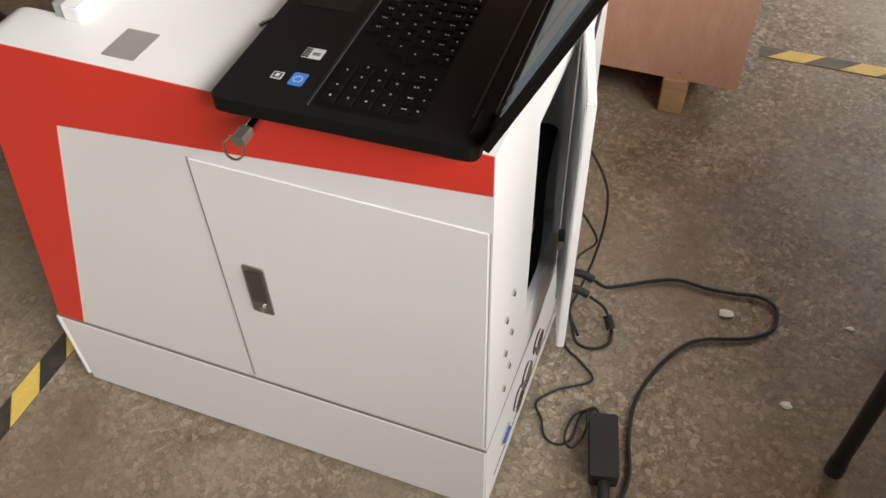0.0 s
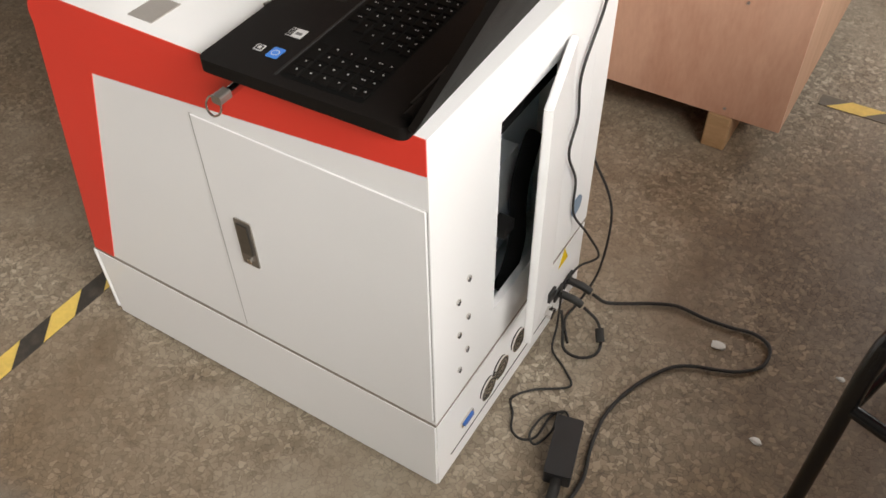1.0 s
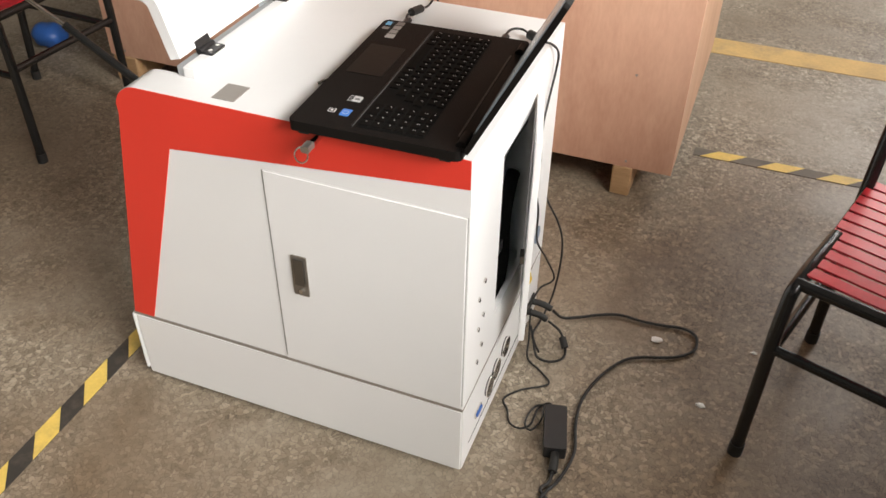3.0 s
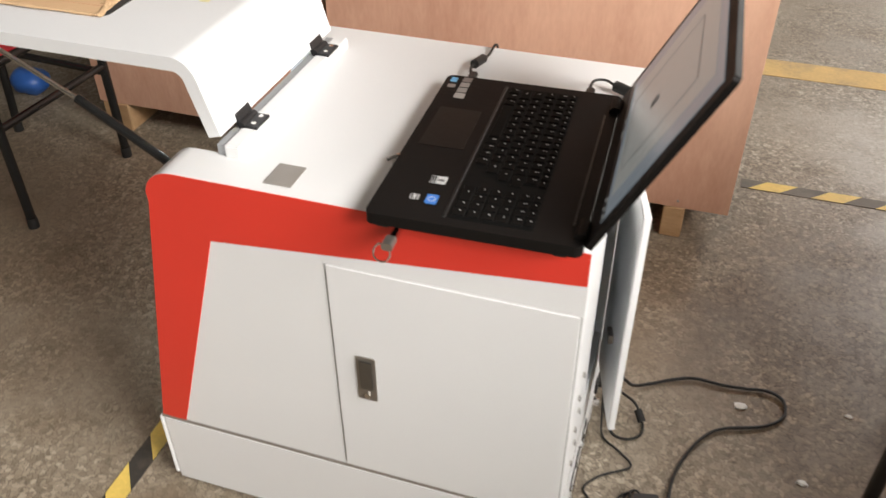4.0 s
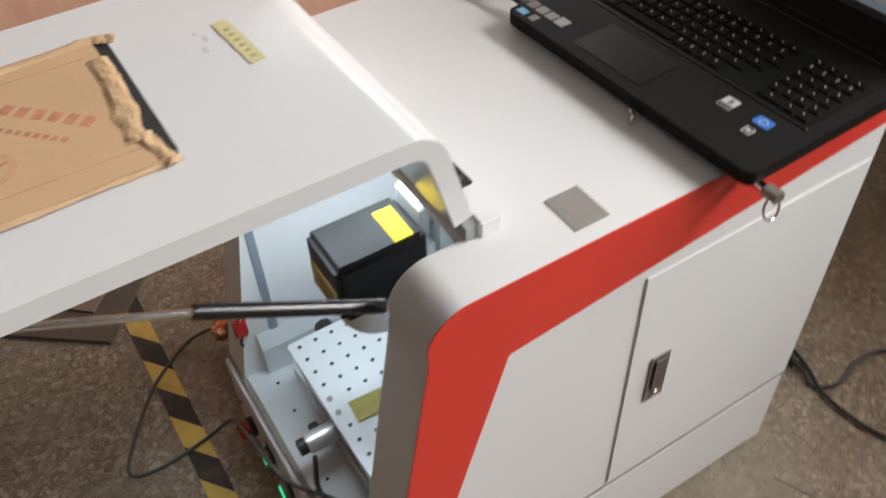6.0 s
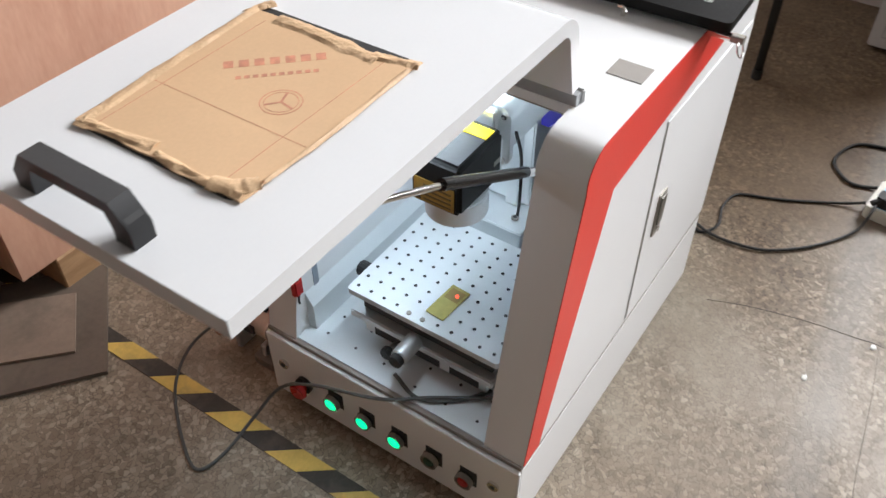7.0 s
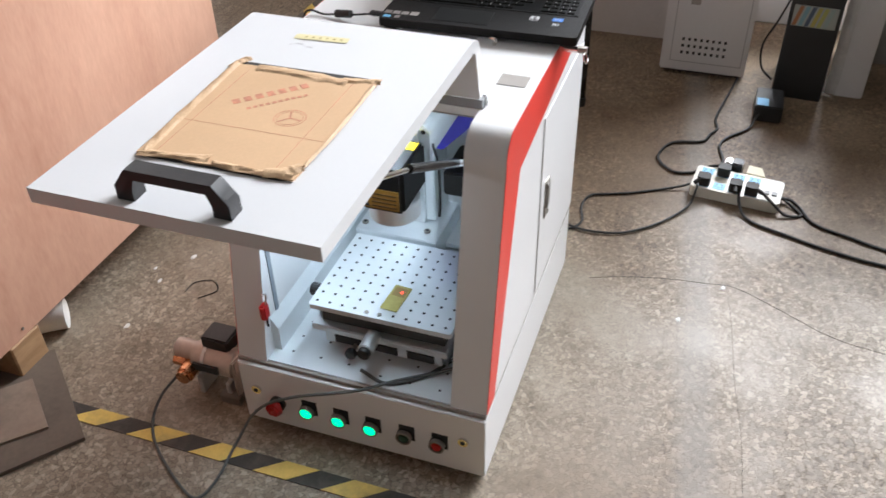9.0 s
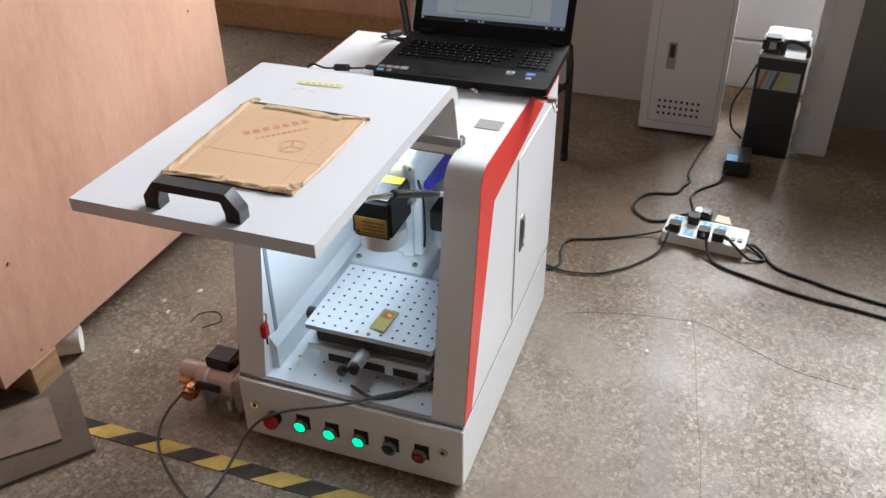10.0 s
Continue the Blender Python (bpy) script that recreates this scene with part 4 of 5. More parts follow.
STW = mat("white_sticker", (0.62, 0.62, 0.62), 0.5)
st = part("code_sticker", box(0.066, 0.0785, -0.1070, -0.0900, DECK, DECK + 0.0004, m=LPM), STW, base, "white printed sticker")
part("dark_field", box(0.0580, 0.0656, -0.1068, -0.0902, DECK, DECK + 0.0004, m=LPM), STW, st)
for i in range(2):
    for j in range(4):
        part("print_mark", box(0.0585 + i * 0.0035, 0.0616 + i * 0.0035, -0.1062 + j * 0.0039, -0.1030 + j * 0.0039, DECK + 0.0004, DECK + 0.0006, m=LPM), DARK, st)
part("print_mark", box(0.0676, 0.0756, -0.1015, -0.0965, DECK + 0.0004, DECK + 0.0006, m=LPM), mat("print_grey", (0.16, 0.16, 0.16), 0.6), st)
part("blue_sticker", prism(rect_round(0.064, 0.079, -0.152, -0.132, 0.002), "z", DECK, DECK + 0.0005, m=LPM), mat("sticker_blue", (0.05, 0.20, 0.62), 0.35), base, "blue maker's sticker")
part("sticker_swirl", ring(0.0715, -0.142, 0.005, 0.0009, DECK + 0.0005, DECK + 0.0007, LPM, 20), STW, base)
s2 = part("small_sticker", box(0.044, 0.055, -0.147, -0.136, DECK, DECK + 0.0004, m=LPM), STW, base, "small framed black and white sticker")
part("field", box(0.0452, 0.0538, -0.1458, -0.1372, DECK + 0.0004, DECK + 0.0006, m=LPM), DARK, s2)
part("field_mark", box(0.0475, 0.0515, -0.144, -0.139, DECK + 0.0006, DECK + 0.0008, m=LPM), STW, s2)
for a, c in (((0.008, 0.018, 0.168, 0.182), SKYBLUE), ((0.008, 0.020, 0.150, 0.160), mat("spec_grey", (0.25, 0.22, 0.2), 0.5)), ((0.026, 0.040, 0.172, 0.186), mat("spec_grey_b", (0.2, 0.17, 0.16), 0.5)), ((0.026, 0.040, 0.155, 0.169), mat("spec_grey_c", (0.3, 0.27, 0.25), 0.5)), ((0.026, 0.040, 0.138, 0.152), mat("spec_grey_d", (0.3, 0.28, 0.26), 0.5)), ((0.026, 0.042, 0.119, 0.135), mat("spec_grey_e", (0.4, 0.37, 0.35), 0.5))):
    part("spec_label", box(*a, DECK, DECK + 0.0004, m=LPM), c, base)
part("hinge_bar", box(0.2480, 0.2505, -0.150, 0.125, DECK - 0.0005, DECK + 0.0012, m=LPM), mat("hinge_bar_grey", (0.05, 0.048, 0.046), 0.4, metal=0.3), base)
for v in (-0.160, 0.150):
    part("hinge_cover", cyl((0.262, v, DECK + 0.001), 0.0085, 0.032, "y", 16, m=LPM), LAPTOP, base, smooth=True)
SCM = LPM @ Matrix.Translation((0.270, 0, DECK - 0.002)) @ Matrix.Rotation(radians(27.5), 4, "Y")
screen = part("screen", prism(rect_round(-0.19, 0.19, 0.0, 0.262, 0.006), "x", -0.003, 0.005, m=SCM), LAPTOP, laptop, bevel=0.0015)
lcd = part("display", box(-0.0042, -0.0028, -0.172, 0.172, 0.030, 0.246, m=SCM), glow("lcd", (0.60, 0.71, 0.82), 0.25, (0.06, 0.06, 0.06)), screen, "lit display with a drawing window")
UI = glow("ui_white", (0.80, 0.84, 0.82), 0.27, (0.06, 0.06, 0.06))
part("canvas", box(-0.0046, -0.0042, -0.135, 0.135, 0.046, 0.232, m=SCM), UI, lcd)
for a in ((-0.09, 0.09, 0.0535, 0.0545), (-0.09, 0.09, 0.199, 0.200), (-0.09, -0.0893, 0.0535, 0.2), (0.0893, 0.09, 0.0535, 0.2)):
    part("canvas_line", box(-0.0049, -0.0046, *a, m=SCM), mat("ui_line", (0.1, 0.1, 0.12), 0.5), lcd)
part("task_bar", box(-0.0046, -0.0042, -0.172, 0.172, 0.030, 0.038, m=SCM), mat("task_bar", (0.015, 0.016, 0.02), 0.4), lcd)
for v in (0.168, 0.06, 0.03, 0.02, -0.13, -0.15, -0.165):
    part("task_icon", box(-0.0049, -0.0046, v - 0.003, v + 0.003, 0.032, 0.0362, m=SCM), UI, lcd)
part("maker_mark", box(-0.0046, -0.0042, -0.008, 0.012, 0.10, 0.118, m=SCM), mat("smudge", (0.10, 0.10, 0.11), 0.5), lcd)


# ---- cables and adapter ----
def cable(name, pts, r, label, material=RUBBER):
    c = thing(name, pts[0], label, "cable")
    part("lead", tube(pts, r, 8), material, c, smooth=True)
    return c


def bead(parent, a, b, r):
    part("ferrite_bead", tube([a, b], r, 14, curved=False), RUBBER, parent, smooth=True)


usb = cable("data_cable", [(0.448, 0.352, 0.731), (0.442, 0.376, 0.731), (0.436, 0.402, 0.729), (0.441, 0.436, 0.724), (0.445, 0.475, 0.718), (0.447, 0.505, 0.722), (0.448, 0.522, 0.70), (0.45, 0.53, 0.60), (0.47, 0.535, 0.4)], 0.0021, "thin black data lead plugged into the laptop")
part("plug", box(0.4425, 0.4545, 0.347, 0.376, 0.7268, 0.7352), BLACK, usb, bevel=0.002)
bead(usb, (0.4375, 0.412, 0.7285), (0.4425, 0.446, 0.7235), 0.0075)
usb2 = cable("data_cable", [(0.632, 0.356, 0.731), (0.629, 0.385, 0.731), (0.632, 0.410, 0.730), (0.648, 0.420, 0.728), (0.668, 0.408, 0.725), (0.690, 0.395, 0.724), (0.709, 0.405, 0.716), (0.714, 0.436, 0.685), (0.710, 0.440, 0.640), (0.709, 0.390, 0.565), (0.709, 0.396, 0.486), (0.712, 0.370, 0.436), (0.709, 0.420, 0.345), (0.711, 0.424, 0.270), (0.726, 0.465, 0.195), (0.742, 0.500, 0.115), (0.722, 0.462, 0.112), (0.712, 0.440, 0.092)], 0.0022, "black lead hanging down the machine's rear")
part("plug", box(0.626, 0.638, 0.350, 0.378, 0.7268, 0.7352), BLACK, usb2, bevel=0.002)
bead(usb2, (0.664, 0.4105, 0.7255), (0.694, 0.394, 0.7245), 0.0085)
cable("power_lead", [(0.690, 0.516, 0.36), (0.702, 0.520, 0.31), (0.730, 0.522, 0.258), (0.746, 0.520, 0.21), (0.748, 0.520, 0.137), (0.738, 0.522, 0.04), (0.728, 0.470, 0.006), (0.724, 0.42, 0.004), (0.752, 0.372, 0.004)], 0.0024, "black lead arching down beside the machine")
mains = cable("mains_cable", [(0.756, 0.463, 0.052), (0.775, 0.490, 0.014), (0.81, 0.516, 0.0055), (0.85, 0.54, 0.0055), (0.894, 0.558, 0.0055), (0.95, 0.556, 0.0055), (0.997, 0.560, 0.0055), (1.04, 0.567, 0.0055), (1.072, 0.550, 0.0055), (1.074, 0.505, 0.0055), (1.045, 0.472, 0.0055), (1.008, 0.454, 0.0055), (0.965, 0.438, 0.0055), (0.93, 0.410, 0.0055), (0.895, 0.345, 0.0055), (0.876, 0.270, 0.0055), (0.880, 0.20, 0.0055), (0.895, 0.13, 0.0055), (0.885, 0.06, 0.0055), (0.862, 0.0, 0.0055), (0.862, -0.06, 0.0055), (0.878, -0.118, 0.0055), (0.93, -0.185, 0.0055), (1.0, -0.24, 0.0055), (1.055, -0.272, 0.012), (1.09, -0.282, 0.04), (1.112, -0.284, 0.046)], 0.0034, "thick black mains cable winding over the floor")
loop = cable("data_cable", [(0.756, 0.423, 0.055), (0.785, 0.425, 0.03), (0.805, 0.402, 0.006), (0.806, 0.372, 0.004), (0.782, 0.352, 0.004), (0.752, 0.356, 0.006), (0.735, 0.385, 0.02), (0.722, 0.40, 0.05)], 0.0028, "short black lead looping to the floor")
bead(loop, (0.792, 0.42, 0.02), (0.804, 0.402, 0.0085), 0.008)
adapter = thing("power_adapter", (0.83, 0.175, 0), "black laptop power adapter on the floor", "adapter")
AM = Matrix.Translation((0.847, 0.160, 0)) @ Matrix.Rotation(radians(14), 4, "Z")
part("brick", prism(rect_round(-0.0225, 0.0225, -0.056, 0.056, 0.005), "z", 0.0, 0.030, m=AM), BLACK, adapter, bevel=0.003)
part("inlet_plug", tube([(0.859, 0.112, 0.014), (0.865, 0.088, 0.012), (0.868, 0.066, 0.009)], 0.009, 12), RUBBER, adapter, smooth=True)
part("mains_lead", tube([(0.867, 0.075, 0.009), (0.868, 0.045, 0.0045), (0.858, 0.02, 0.004), (0.90, -0.003, 0.004), (0.97, 0.012, 0.004), (1.03, -0.002, 0.004), (1.055, -0.06, 0.004), (1.078, -0.112, 0.004), (1.115, -0.18, 0.004), (1.14, -0.235, 0.010), (1.150, -0.262, 0.018)], 0.0034, 8), RUBBER, adapter, smooth=True)
part("output_lead", tube([(0.833, 0.212, 0.012), (0.815, 0.236, 0.004), (0.797, 0.215, 0.003), (0.794, 0.168, 0.003), (0.775, 0.150, 0.003), (0.752, 0.158, 0.003), (0.738, 0.188, 0.003), (0.722, 0.214, 0.003), (0.748, 0.250, 0.003), (0.798, 0.288, 0.003), (0.772, 0.318, 0.003), (0.735, 0.345, 0.004), (0.725, 0.38, 0.03), (0.718, 0.40, 0.10)], 0.0021, 8), RUBBER, adapter, smooth=True)
part("lead_coil", tube([(0.812, 0.232, 0.006), (0.788, 0.21, 0.006), (0.783, 0.165, 0.007), (0.800, 0.150, 0.008), (0.812, 0.185, 0.008), (0.806, 0.226, 0.006)], 0.0021, 8), RUBBER, adapter, smooth=True)

# ---- power strip ----
strip = thing("power_strip", (1.12, -0.39, 0), "cream eight-way power strip with blue sockets and plugs", "power strip")
SM = Matrix.Translation((1.168, -0.387, 0)) @ Matrix.Rotation(radians(-6), 4, "Z")
SH = 0.031
body = part("body", prism(rect_round(-0.060, 0.060, -0.124, 0.118, 0.012), "z", 0.0, SH, m=SM), CREAM, strip, bevel=0.005, seg=3)
for i in range(4):
    for j in (-1, 1):
        u, v = j * 0.034, 0.086 - i * 0.0435
        so = part("socket", prism(rect_round(u - 0.0165, u + 0.0165, v - 0.0165, v + 0.0165, 0.003), "z", SH - 0.001, SH + 0.0012, m=SM), SKYBLUE, strip, "pale blue socket")
        for dx, dy, w, h in ((0.007, -0.007, 0.0035, 0.0014), (0.007, 0.007, 0.0035, 0.0014), (-0.007, 0.0, 0.0014, 0.0035), (-0.003, -0.009, 0.0028, 0.0013), (-0.003, 0.009, 0.0028, 0.0013)):
            part("slot", box(u + dx - w, u + dx + w, v + dy - h, v + dy + h, SH + 0.0010, SH + 0.0016, m=SM), DARK, so)
for i in range(2):
    part("switch", box(-0.024, -0.006, -0.092 - i * 0.020, -0.078 - i * 0.020, SH - 0.001, SH + 0.004, m=SM), mat("grey_switch", (0.25, 0.25, 0.24), 0.4), strip, bevel=0.001, seg=1)


def mains_plug(u, v, away, label):
    """A plug seated in the strip, its lead leaving towards the local direction given."""
    pl = thing("mains_plug", tuple(SM @ Vector((u, v, SH))), label, "plug", "plugs in the power strip")
    part("shell", prism(rect_round(u - 0.0165, u + 0.0165, v - 0.0175, v + 0.0175, 0.008), "z", SH + 0.001, SH + 0.028, m=SM), RUBBER, pl, smooth=True, bevel=0.005, seg=3)
    a = Vector((u, v, SH + 0.018))
    part("tail", tube([SM @ a, SM @ (a + Vector(away) * 0.018), SM @ (a + Vector(away) * 0.034 + Vector((0, 0, -0.004)))], 0.0065, 10), RUBBER, pl, smooth=True)


for u, v, away in ((-0.034, 0.086, (-0.8, 0.6, 0)), (0.034, 0.0425, (0.9, 0.3, 0)), (-0.034, -0.001, (-1, -0.1, 0)), (-0.034, -0.0445, (-0.3, -0.9, 0))):
    mains_plug(u, v, away, "black mains plug seated in the power strip")
charger = thing("plug_charger", (1.262, -0.372, 0), "black and silver wall charger lying behind the power strip", "charger")
GM = Matrix.Translation((1.262, -0.372, 0)) @ Matrix.Rotation(radians(-10), 4, "Z")
part("case", box(-0.020, 0.020, -0.026, 0.004, 0.0, 0.050, m=GM), BLACK, charger, bevel=0.004)
part("cap", box(-0.018, 0.018, 0.0045, 0.024, 0.002, 0.048, m=GM), mat("silver_plastic", (0.55, 0.54, 0.52), 0.3, metal=0.4), charger, "silver end cap", bevel=0.004)
tagg = thing("cream_block", (1.256, -0.436, 0), "small cream plastic block beside the power strip", "adapter")
part("block", prism([(-0.03, -0.030), (0.015, -0.020), (0.022, 0.016), (-0.022, 0.022)], "z", 0.0, 0.028, m=Matrix.Translation((1.262, -0.432, 0))), mat("old_cream", (0.62, 0.55, 0.36), 0.45), tagg, bevel=0.003)
cable("mains_cable", [(1.232, -0.338, 0.045), (1.250, -0.300, 0.02), (1.232, -0.262, 0.006), (1.224, -0.205, 0.005), (1.29, -0.155, 0.005), (1.387, -0.184, 0.005), (1.42, -0.27, 0.005), (1.47, -0.29, 0.005), (1.516, -0.309, 0.005), (1.60, -0.30, 0.005), (1.86, -0.34, 0.005), (2.0, -0.36, 0.03)], 0.0042, "black mains cable running to the cabinet")
cable("mains_cable", [(1.268, -0.352, 0.03), (1.292, -0.338, 0.012), (1.332, -0.341, 0.005), (1.41, -0.325, 0.005), (1.47, -0.345, 0.005), (1.54, -0.40, 0.005), (1.60, -0.42, 0.02), (1.63, -0.44, 0.03)], 0.0042, "black mains cable running to the black box")
cable("mains_cable", [(1.102, -0.395, 0.044), (1.080, -0.402, 0.02), (1.050, -0.420, 0.006), (1.022, -0.454, 0.005), (0.995, -0.53, 0.005), (0.967, -0.611, 0.005), (0.945, -0.70, 0.005), (0.93, -0.80, 0.005), (0.90, -1.0, 0.005), (0.86, -1.5, 0.005)], 0.0042, "black mains cable lying across the floor")
cable("mains_cable", [(1.150, -0.508, 0.017), (1.165, -0.535, 0.008), (1.14, -0.560, 0.005), (1.07, -0.60, 0.005), (1.03, -0.70, 0.005), (1.00, -0.79, 0.005), (0.96, -1.0, 0.005), (0.92, -1.5, 0.005)], 0.0042, "thick grey supply cable of the power strip")
cable("mains_cable", [(1.118, -0.458, 0.044), (1.100, -0.485, 0.03), (1.085, -0.525, 0.008), (1.10, -0.565, 0.005), (1.13, -0.548, 0.005), (1.16, -0.515, 0.012)], 0.004, "black lead curling beside the power strip")

# ---- motor on the floor ----
motor = thing("pump_motor", (0.07, 0.62, 0), "small pale motor with a brass union beside the machine", "motor")
part("body", cyl((0.068, 0.62, 0.078), 0.033, 0.10, "y", 28), WARMBULB, motor, smooth=True, bevel=0.003)
part("nose", cyl((0.066, 0.690, 0.088), 0.022, 0.05, "y", 24), WARMBULB, motor, smooth=True, bevel=0.002)
part("flange", box(0.028, 0.112, 0.553, 0.563, 0.02, 0.12), WARMBULB, motor, bevel=0.004)
part("foot_bracket", box(0.02, 0.115, 0.552, 0.60, 0.0, 0.022), STEEL, motor, bevel=0.002)
part("terminal_box", box(0.062, 0.118, 0.585, 0.650, 0.10, 0.138), BLACK, motor, bevel=0.004)
part("name_plate", box(0.030, 0.036, 0.60, 0.66, 0.07, 0.088), DARK, motor)
un = part("union", cyl((0.030, 0.672, 0.064), 0.020, 0.034, "x", 10), COPPER, motor, "bright copper union nut", bevel=0.002)
part("ring", cyl((0.012, 0.674, 0.062), 0.016, 0.012, "x", 20), COPPER, un, smooth=True)
part("union_end", cyl((0.050, 0.700, 0.068), 0.014, 0.03, "y", 10), COPPER, un)
for y in (0.575, 0.645):
    part("foot", box(0.030, 0.106, y, y + 0.012, 0.0, 0.050), ALU, motor, bevel=0.002)
part("clamp_band", cyl((0.068, 0.640, 0.078), 0.0345, 0.008, "y", 28), ALU, motor, "pale steel clamp band", smooth=True)

# ---- boards, foam and scraps by the crate ----
def board(name, c, ax, bx, th, z, material, label):
    b = thing(name, (c[0], c[1], z), label, "board")
    ax, bx = Vector(ax), Vector(bx)
    q = [Vector(c), Vector(c) + ax, Vector(c) + ax + bx, Vector(c) + bx]
    part("sheet", prism([(p.x, p.y) for p in q], "z", z, z + th), material, b, bevel=0.0015, seg=1)
    return b


board("floor_board", (-0.161, 0.813), (0.196, 0.232), (-0.169, 0.134), 0.010, 0.0, MUDBOARD, "dusty brown board lying on the floor")
board("small_board", (-0.165, 0.899), (0.103, 0.126), (-0.109, 0.103), 0.006, 0.010, MUDPALE, "smaller pale dusty board lying on another board")
foam = thing("foam_roll", (0.08, 1.09, 0), "white foam off-cut beside a crate skid", "foam")
part("block", tube([(0.070, 1.145, 0.038), (0.096, 1.110, 0.038), (0.124, 1.072, 0.037)], 0.037, 14), FOAM, foam, smooth=True, bevel=0.006)
rnd = random.Random(11)
for x, y, s in ((0.44, 0.93, 0.008), (0.33, 0.96, 0.006), (0.99, 0.51, 0.011), (0.16, 0.94, 0.007), (0.37, 1.0, 0.005), (1.11, 0.35, 0.008), (1.2, 0.55, 0.006), (0.73, -0.39, 0.006), (0.58, -0.30, 0.006), (1.35, 0.9, 0.008)):
    sc = thing("paper_scrap", (x, y, 0), "tiny pale scrap lying on the floor", "scrap", "scraps on the floor")
    bm = bmesh.new()
    bmesh.ops.create_icosphere(bm, subdivisions=2, radius=s, matrix=Matrix.Translation((x, y, s * 0.22)) @ Matrix.Diagonal((1.3, 0.8, 0.25, 1)))
    for v in bm.verts:
        v.co += Vector((rnd.uniform(-1, 1), rnd.uniform(-1, 1), 0)) * s * 0.25
    part("scrap", bm, FOAM, sc)
cable("wire_offcut", [(0.30, 0.83, 0.002), (0.34, 0.80, 0.002), (0.37, 0.83, 0.002), (0.35, 0.87, 0.002), (0.31, 0.875, 0.002)], 0.0012, "thin dark wire off-cut on the floor")

# cracks and the smooth strip in the floor
CRACK = mat("crack_dirt", (0.085, 0.07, 0.056), 0.9)
for width, pts in ((0.0009, [(0.671, -0.068), (0.70, -0.15), (0.727, -0.257), (0.735, -0.34), (0.738, -0.419), (0.69, -0.52), (0.626, -0.648), (0.60, -0.80)]), (0.0005, [(0.735, -0.40), (0.60, -0.42), (0.42, -0.44), (0.2, -0.47), (-0.3, -0.50)])):
    k = thing("floor_crack", (*pts[0], 0), "thin dark crack in the floor", "crack", kind="structure")
    part("crack", tube([(x + 0.006 * noise.noise((x * 30, y * 30, 0)), y, 0.0) for x, y in pts], width, 5), CRACK, k)

# ---- chairs with red strap seats ----
def strap_chair(m, label):
    c = new("strap_chair")
    tagged(c, label, "chair", "strap chairs")
    hw, ht = 0.19, 0.43
    T = lambda p: m @ Vector(p)
    for s in (-1, 1):
        part("leg", tube([T((s * hw, -hw, 0.012)), T((s * hw, -hw, 0.2)), T((s * hw, -hw + 0.004, ht - 0.05)), T((s * hw * 0.98, -hw + 0.03, ht)), T((s * hw * 0.96, 0, ht + 0.004))], 0.0125, 12), PAINTBLACK, c, smooth=True)
        part("leg", tube([T((s * hw, hw + 0.03, 0.012)), T((s * hw, hw + 0.01, 0.25)), T((s * hw, hw, ht)), T((s * hw, hw + 0.03, 0.62)), T((s * hw, hw + 0.06, 0.82))], 0.0125, 12), PAINTBLACK, c, smooth=True)
        part("side_rail", tube([T((s * hw * 0.96, -hw + 0.02, ht)), T((s * hw * 0.97, hw, ht))], 0.011, 12, curved=False), PAINTBLACK, c, smooth=True)
        part("stretcher", tube([T((s * hw, -hw, 0.27)), T((s * hw, hw + 0.012, 0.27))], 0.010, 12, curved=False), PAINTBLACK, c, smooth=True)
        for yy in (-hw, hw + 0.03):
            part("foot_cap", tube([T((s * hw, yy, 0.0)), T((s * hw, yy, 0.03))], 0.0145, 12, curved=False), RUBBER, c, smooth=True)
    part("front_rail", tube([T((-hw, -hw + 0.02, ht)), T((hw, -hw + 0.02, ht))], 0.011, 12, curved=False), PAINTBLACK, c, smooth=True)
    part("stretcher", tube([T((-hw, -hw, 0.29)), T((hw, -hw, 0.29))], 0.010, 12, curved=False), PAINTBLACK, c, smooth=True)
    for k in range(11):
        y = -hw + 0.035 + k * 0.034
        part("strap", prism([(-hw, ht + 0.009), (-hw * 0.5, ht + 0.005), (0, ht + 0.003), (hw * 0.5, ht + 0.005), (hw, ht + 0.009), (hw, ht + 0.013), (hw * 0.5, ht + 0.009), (0, ht + 0.007), (-hw * 0.5, ht + 0.009), (-hw, ht + 0.013)], "y", y, y + 0.026, m=m), STRAP, c, "red plastic strap")
    for k in range(4):
        z = 0.60 + k * 0.055
        part("back_strap", box(-hw, hw, hw + 0.02 + k * 0.009, hw + 0.026 + k * 0.009, z, z + 0.04, m=m), STRAP, c, "red plastic strap")
    return c


strap_chair(Matrix.Translation((1.43, 0.375, 0)) @ Matrix.Rotation(radians(-18), 4, "Z"), "black tube chair with a red strap seat")
strap_chair(Matrix.Translation((-0.985, 0.79, 0)) @ Matrix.Rotation(radians(86), 4, "Z"), "black tube chair with a red strap seat near the crate")

bag = thing("blue_bag", (-1.15, 1.03, 0), "crumpled blue plastic bag behind the chair", "bag")
bm = bmesh.new()
bmesh.ops.create_icosphere(bm, subdivisions=3, radius=0.055, matrix=Matrix.Translation((-1.32, 1.22, 0.042)) @ Matrix.Diagonal((1.2, 1.0, 0.75, 1)))
for v in bm.verts:
    v.co += v.normal * 0.018 * noise.noise(v.co * 25)
part("bag", bm, BLUEPL, bag, smooth=True)

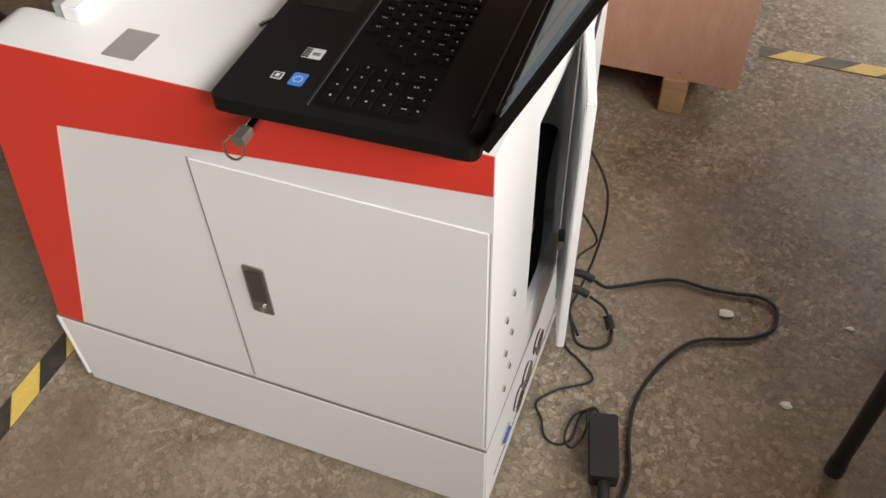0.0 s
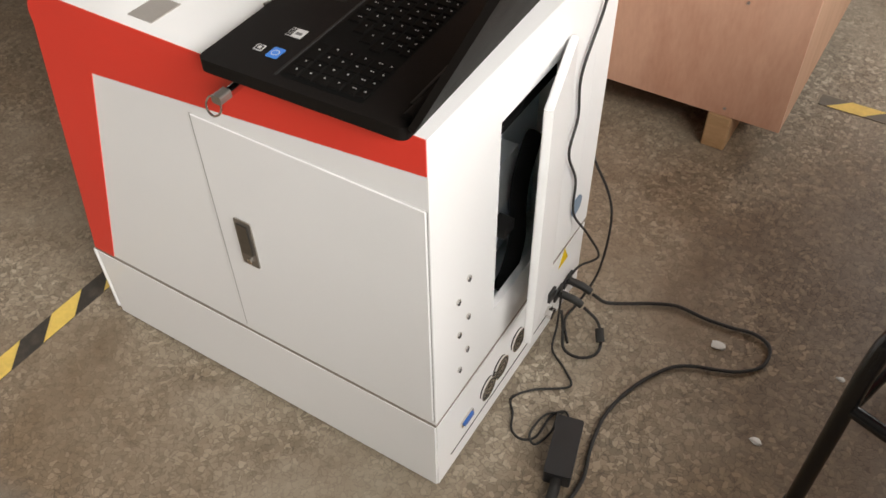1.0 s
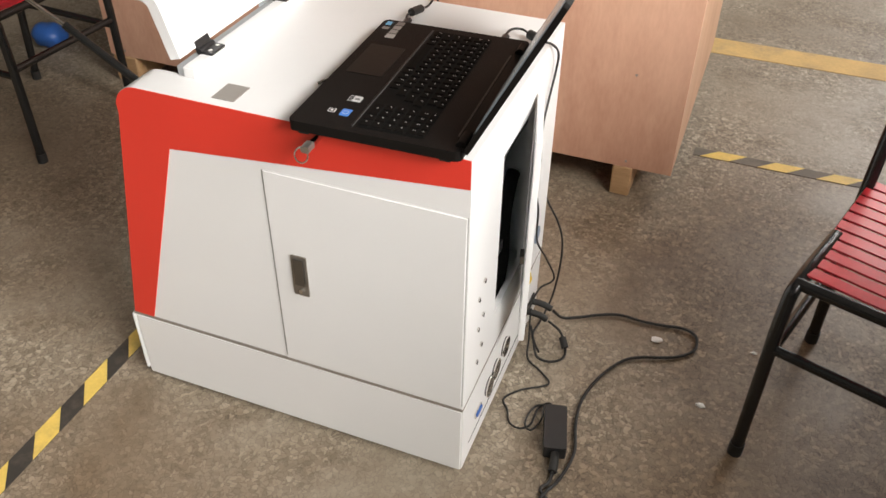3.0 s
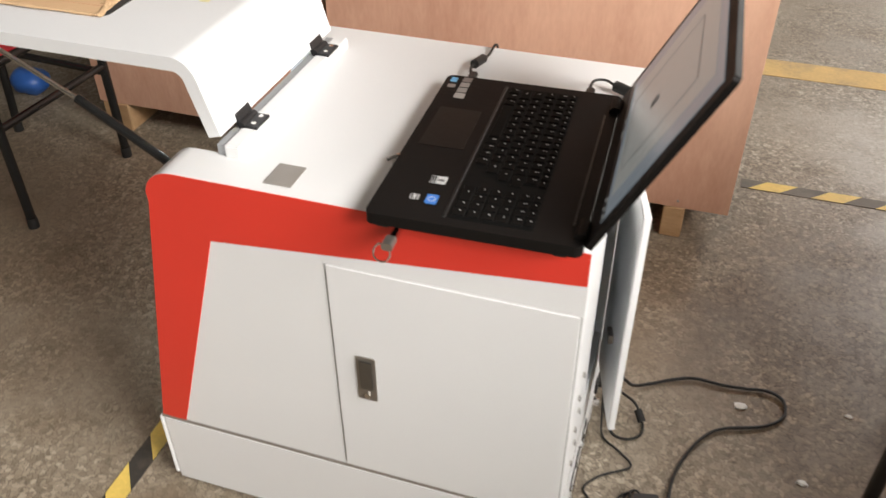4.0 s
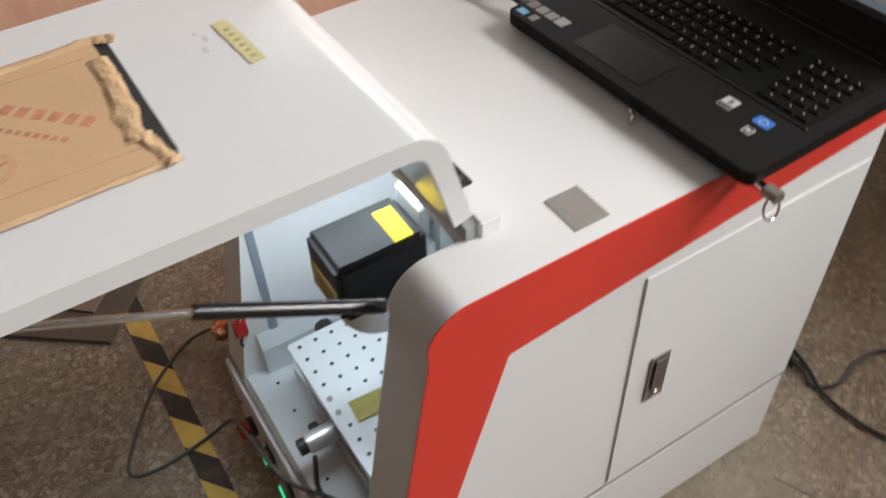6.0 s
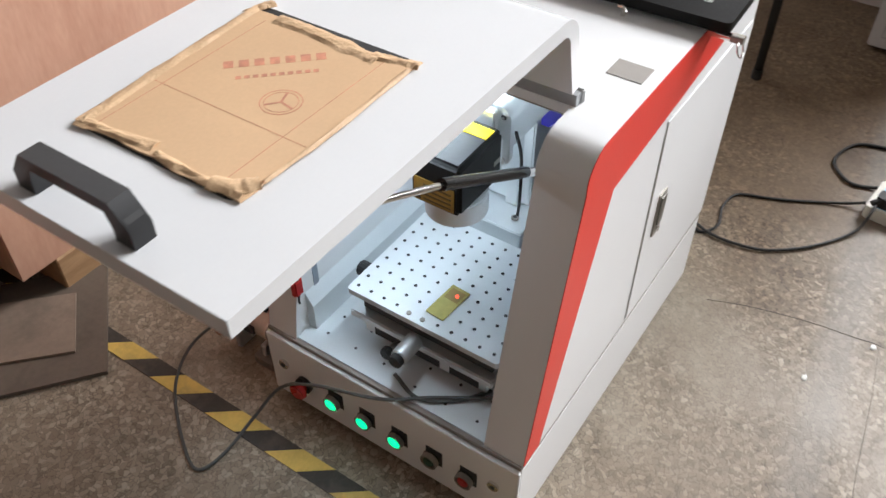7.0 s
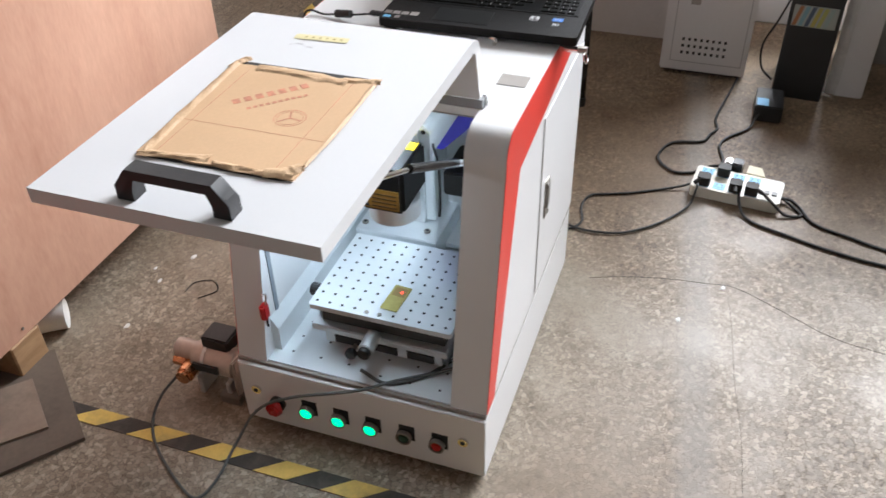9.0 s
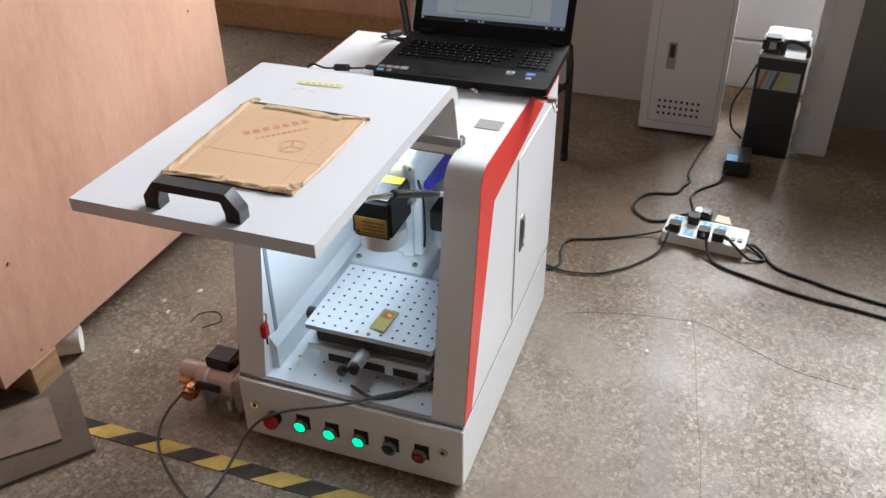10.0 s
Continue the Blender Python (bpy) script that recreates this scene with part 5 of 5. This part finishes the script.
# ---- electric cabinet, cooler, column by the wall ----
cab = thing("electric_cabinet", (2.0, -0.22, 0), "white steel electric cabinet with a vented door", "cabinet")
CX = 1.885
part("body", box(CX, 2.155, -0.362, -0.075, 0.012, 1.25), CABINET, cab, bevel=0.004)
part("plinth", box(CX + 0.02, 2.15, -0.345, -0.09, 0.0, 0.0115), DARK, cab)
part("door_gap", box(CX - 0.0012, CX + 0.001, -0.347, -0.107, 0.045, 1.2), GAPGREY, cab)
cd = part("door", box(CX - 0.004, CX - 0.0005, -0.344, -0.110, 0.049, 1.196), CABINET, cab, bevel=0.001)
for i in range(3):
    for j in range(8):
        part("vent_hole", box(CX - 0.0047, CX - 0.0038, -0.144 - j * 0.0200 - 0.0045, -0.144 - j * 0.0200 + 0.0045, 0.082 + i * 0.0245 - 0.005, 0.082 + i * 0.0245 + 0.005), DARK, cd)
cl = part("latch", box(CX - 0.008, CX - 0.0035, -0.182, -0.150, 0.255, 0.355), STEEL, cd, "grey steel swing latch", bevel=0.001)
part("lever", box(CX - 0.012, CX - 0.008, -0.175, -0.157, 0.30, 0.348), BLACK, cl)

cool = thing("tower_case", (1.85, -0.53, 0), "tall black case with a coloured label and top handle", "case")
KM = Matrix.Translation((1.925, -0.543, 0)) @ Matrix.Rotation(radians(-4), 4, "Z")
part("case", prism(rect_round(-0.12, 0.12, -0.078, 0.078, 0.006), "z", 0.0, 0.36, m=KM), BLACK, cool, bevel=0.004)
part("top_cap", prism(rect_round(-0.12, 0.12, -0.078, 0.078, 0.01), "z", 0.3605, 0.369, m=KM), mat("grey_cap", (0.36, 0.36, 0.355), 0.4), cool, bevel=0.003)
part("cap_lid", prism(rect_round(-0.02, 0.11, -0.07, 0.07, 0.02), "z", 0.368, 0.398, m=KM), mat("pale_cap", (0.42, 0.43, 0.44), 0.35), cool, "pale rounded cap", bevel=0.012, seg=3)
part("socket_mark", box(-0.1115, -0.1095, 0.03, 0.052, 0.388, 0.412, m=KM), mat("socket_grey", (0.35, 0.36, 0.37), 0.4), cool)
part("side_lead", tube([KM @ Vector(p) for p in ((-0.06, 0.082, 0.31), (-0.10, 0.105, 0.25), (-0.115, 0.135, 0.17), (-0.11, 0.125, 0.09), (-0.10, 0.085, 0.045))], 0.0035, 8), RUBBER, cool, smooth=True)
part("top_block", box(-0.11, -0.05, 0.01, 0.075, 0.372, 0.425, m=KM), BLACK, cool, bevel=0.008)
part("handle", tube([KM @ Vector(p) for p in ((-0.10, 0.005, 0.372), (-0.10, 0.0, 0.412), (-0.10, -0.03, 0.418), (-0.10, -0.070, 0.402), (-0.10, -0.076, 0.372))], 0.0075, 10), BLACK, cool, smooth=True)
lab = part("label_panel", box(-0.1225, -0.1195, -0.066, 0.066, 0.250, 0.318, m=KM), mat("pale_label", (0.34, 0.37, 0.34), 0.5), cool, "striped colourful label")
for k, c in enumerate(((0.34, 0.15, 0.07), (0.2, 0.34, 0.40), (0.07, 0.10, 0.15), (0.42, 0.36, 0.10), (0.40, 0.40, 0.13), (0.30, 0.38, 0.36))):
    v = 0.052 - k * 0.0185
    part("stripe", prism([(v + 0.0, 0.252), (v + 0.012, 0.252), (v - 0.004, 0.316), (v - 0.016, 0.316)], "x", -0.1235, -0.1222, m=KM), mat("label_stripe_%s" % "abcdef"[k], c, 0.5), lab)
small = thing("small_black_box", (1.68, -0.45, 0), "small black box with a blue sticker on the floor", "box")
part("box", box(1.61, 1.745, -0.495, -0.410, 0.0, 0.055), BLACK, small, bevel=0.004)
part("sticker", box(1.615, 1.665, -0.45, -0.414, 0.0552, 0.0562), SKYBLUE, small)

colm = tagged(part("column", box(1.86, 2.10, -0.745, -0.655, 0, 3.2), CABINET, bevel=0.004), "white painted column wrapped in film", "column", kind="structure")
film = thing("plastic_film", (1.86, -0.65, 0), "crinkled clear film hanging on the column edge", "film")
bm = bmesh.new()
cols = [[bm.verts.new((1.853 + 0.006 * noise.noise((i * 1.3, j * 0.8, 2)), -0.662 + i * 0.009 + 0.006 * noise.noise((i, j * 0.6, 7)), 0.01 + j * 0.03)) for j in range(60)] for i in range(5)]
for a, b in zip(cols, cols[1:]):
    for j in range(59):
        bm.faces.new((a[j], b[j], b[j + 1], a[j + 1]))
thicken(bm, Matrix.Rotation(radians(-90), 4, "Y"), 0.0006)
part("film", bm, mat("film", (0.6, 0.59, 0.57), 0.2, var=0.15, scale=20), film, smooth=True)
wall("wall_side", 2.16, 2.24, -2.6, -0.70, 0, 1.25, DARKWALL, "grey side wall with its shade put into the colour")
pack = thing("white_carton", (2.55, -0.52, 0), "white carton with a dark corner mark", "carton")
part("lower", box(2.42, 2.72, -0.78, -0.30, 0.0, 0.20), CABINET, pack, bevel=0.006)
part("upper", box(2.43, 2.72, -0.80, -0.31, 0.205, 0.62), CABINET, pack, bevel=0.006)
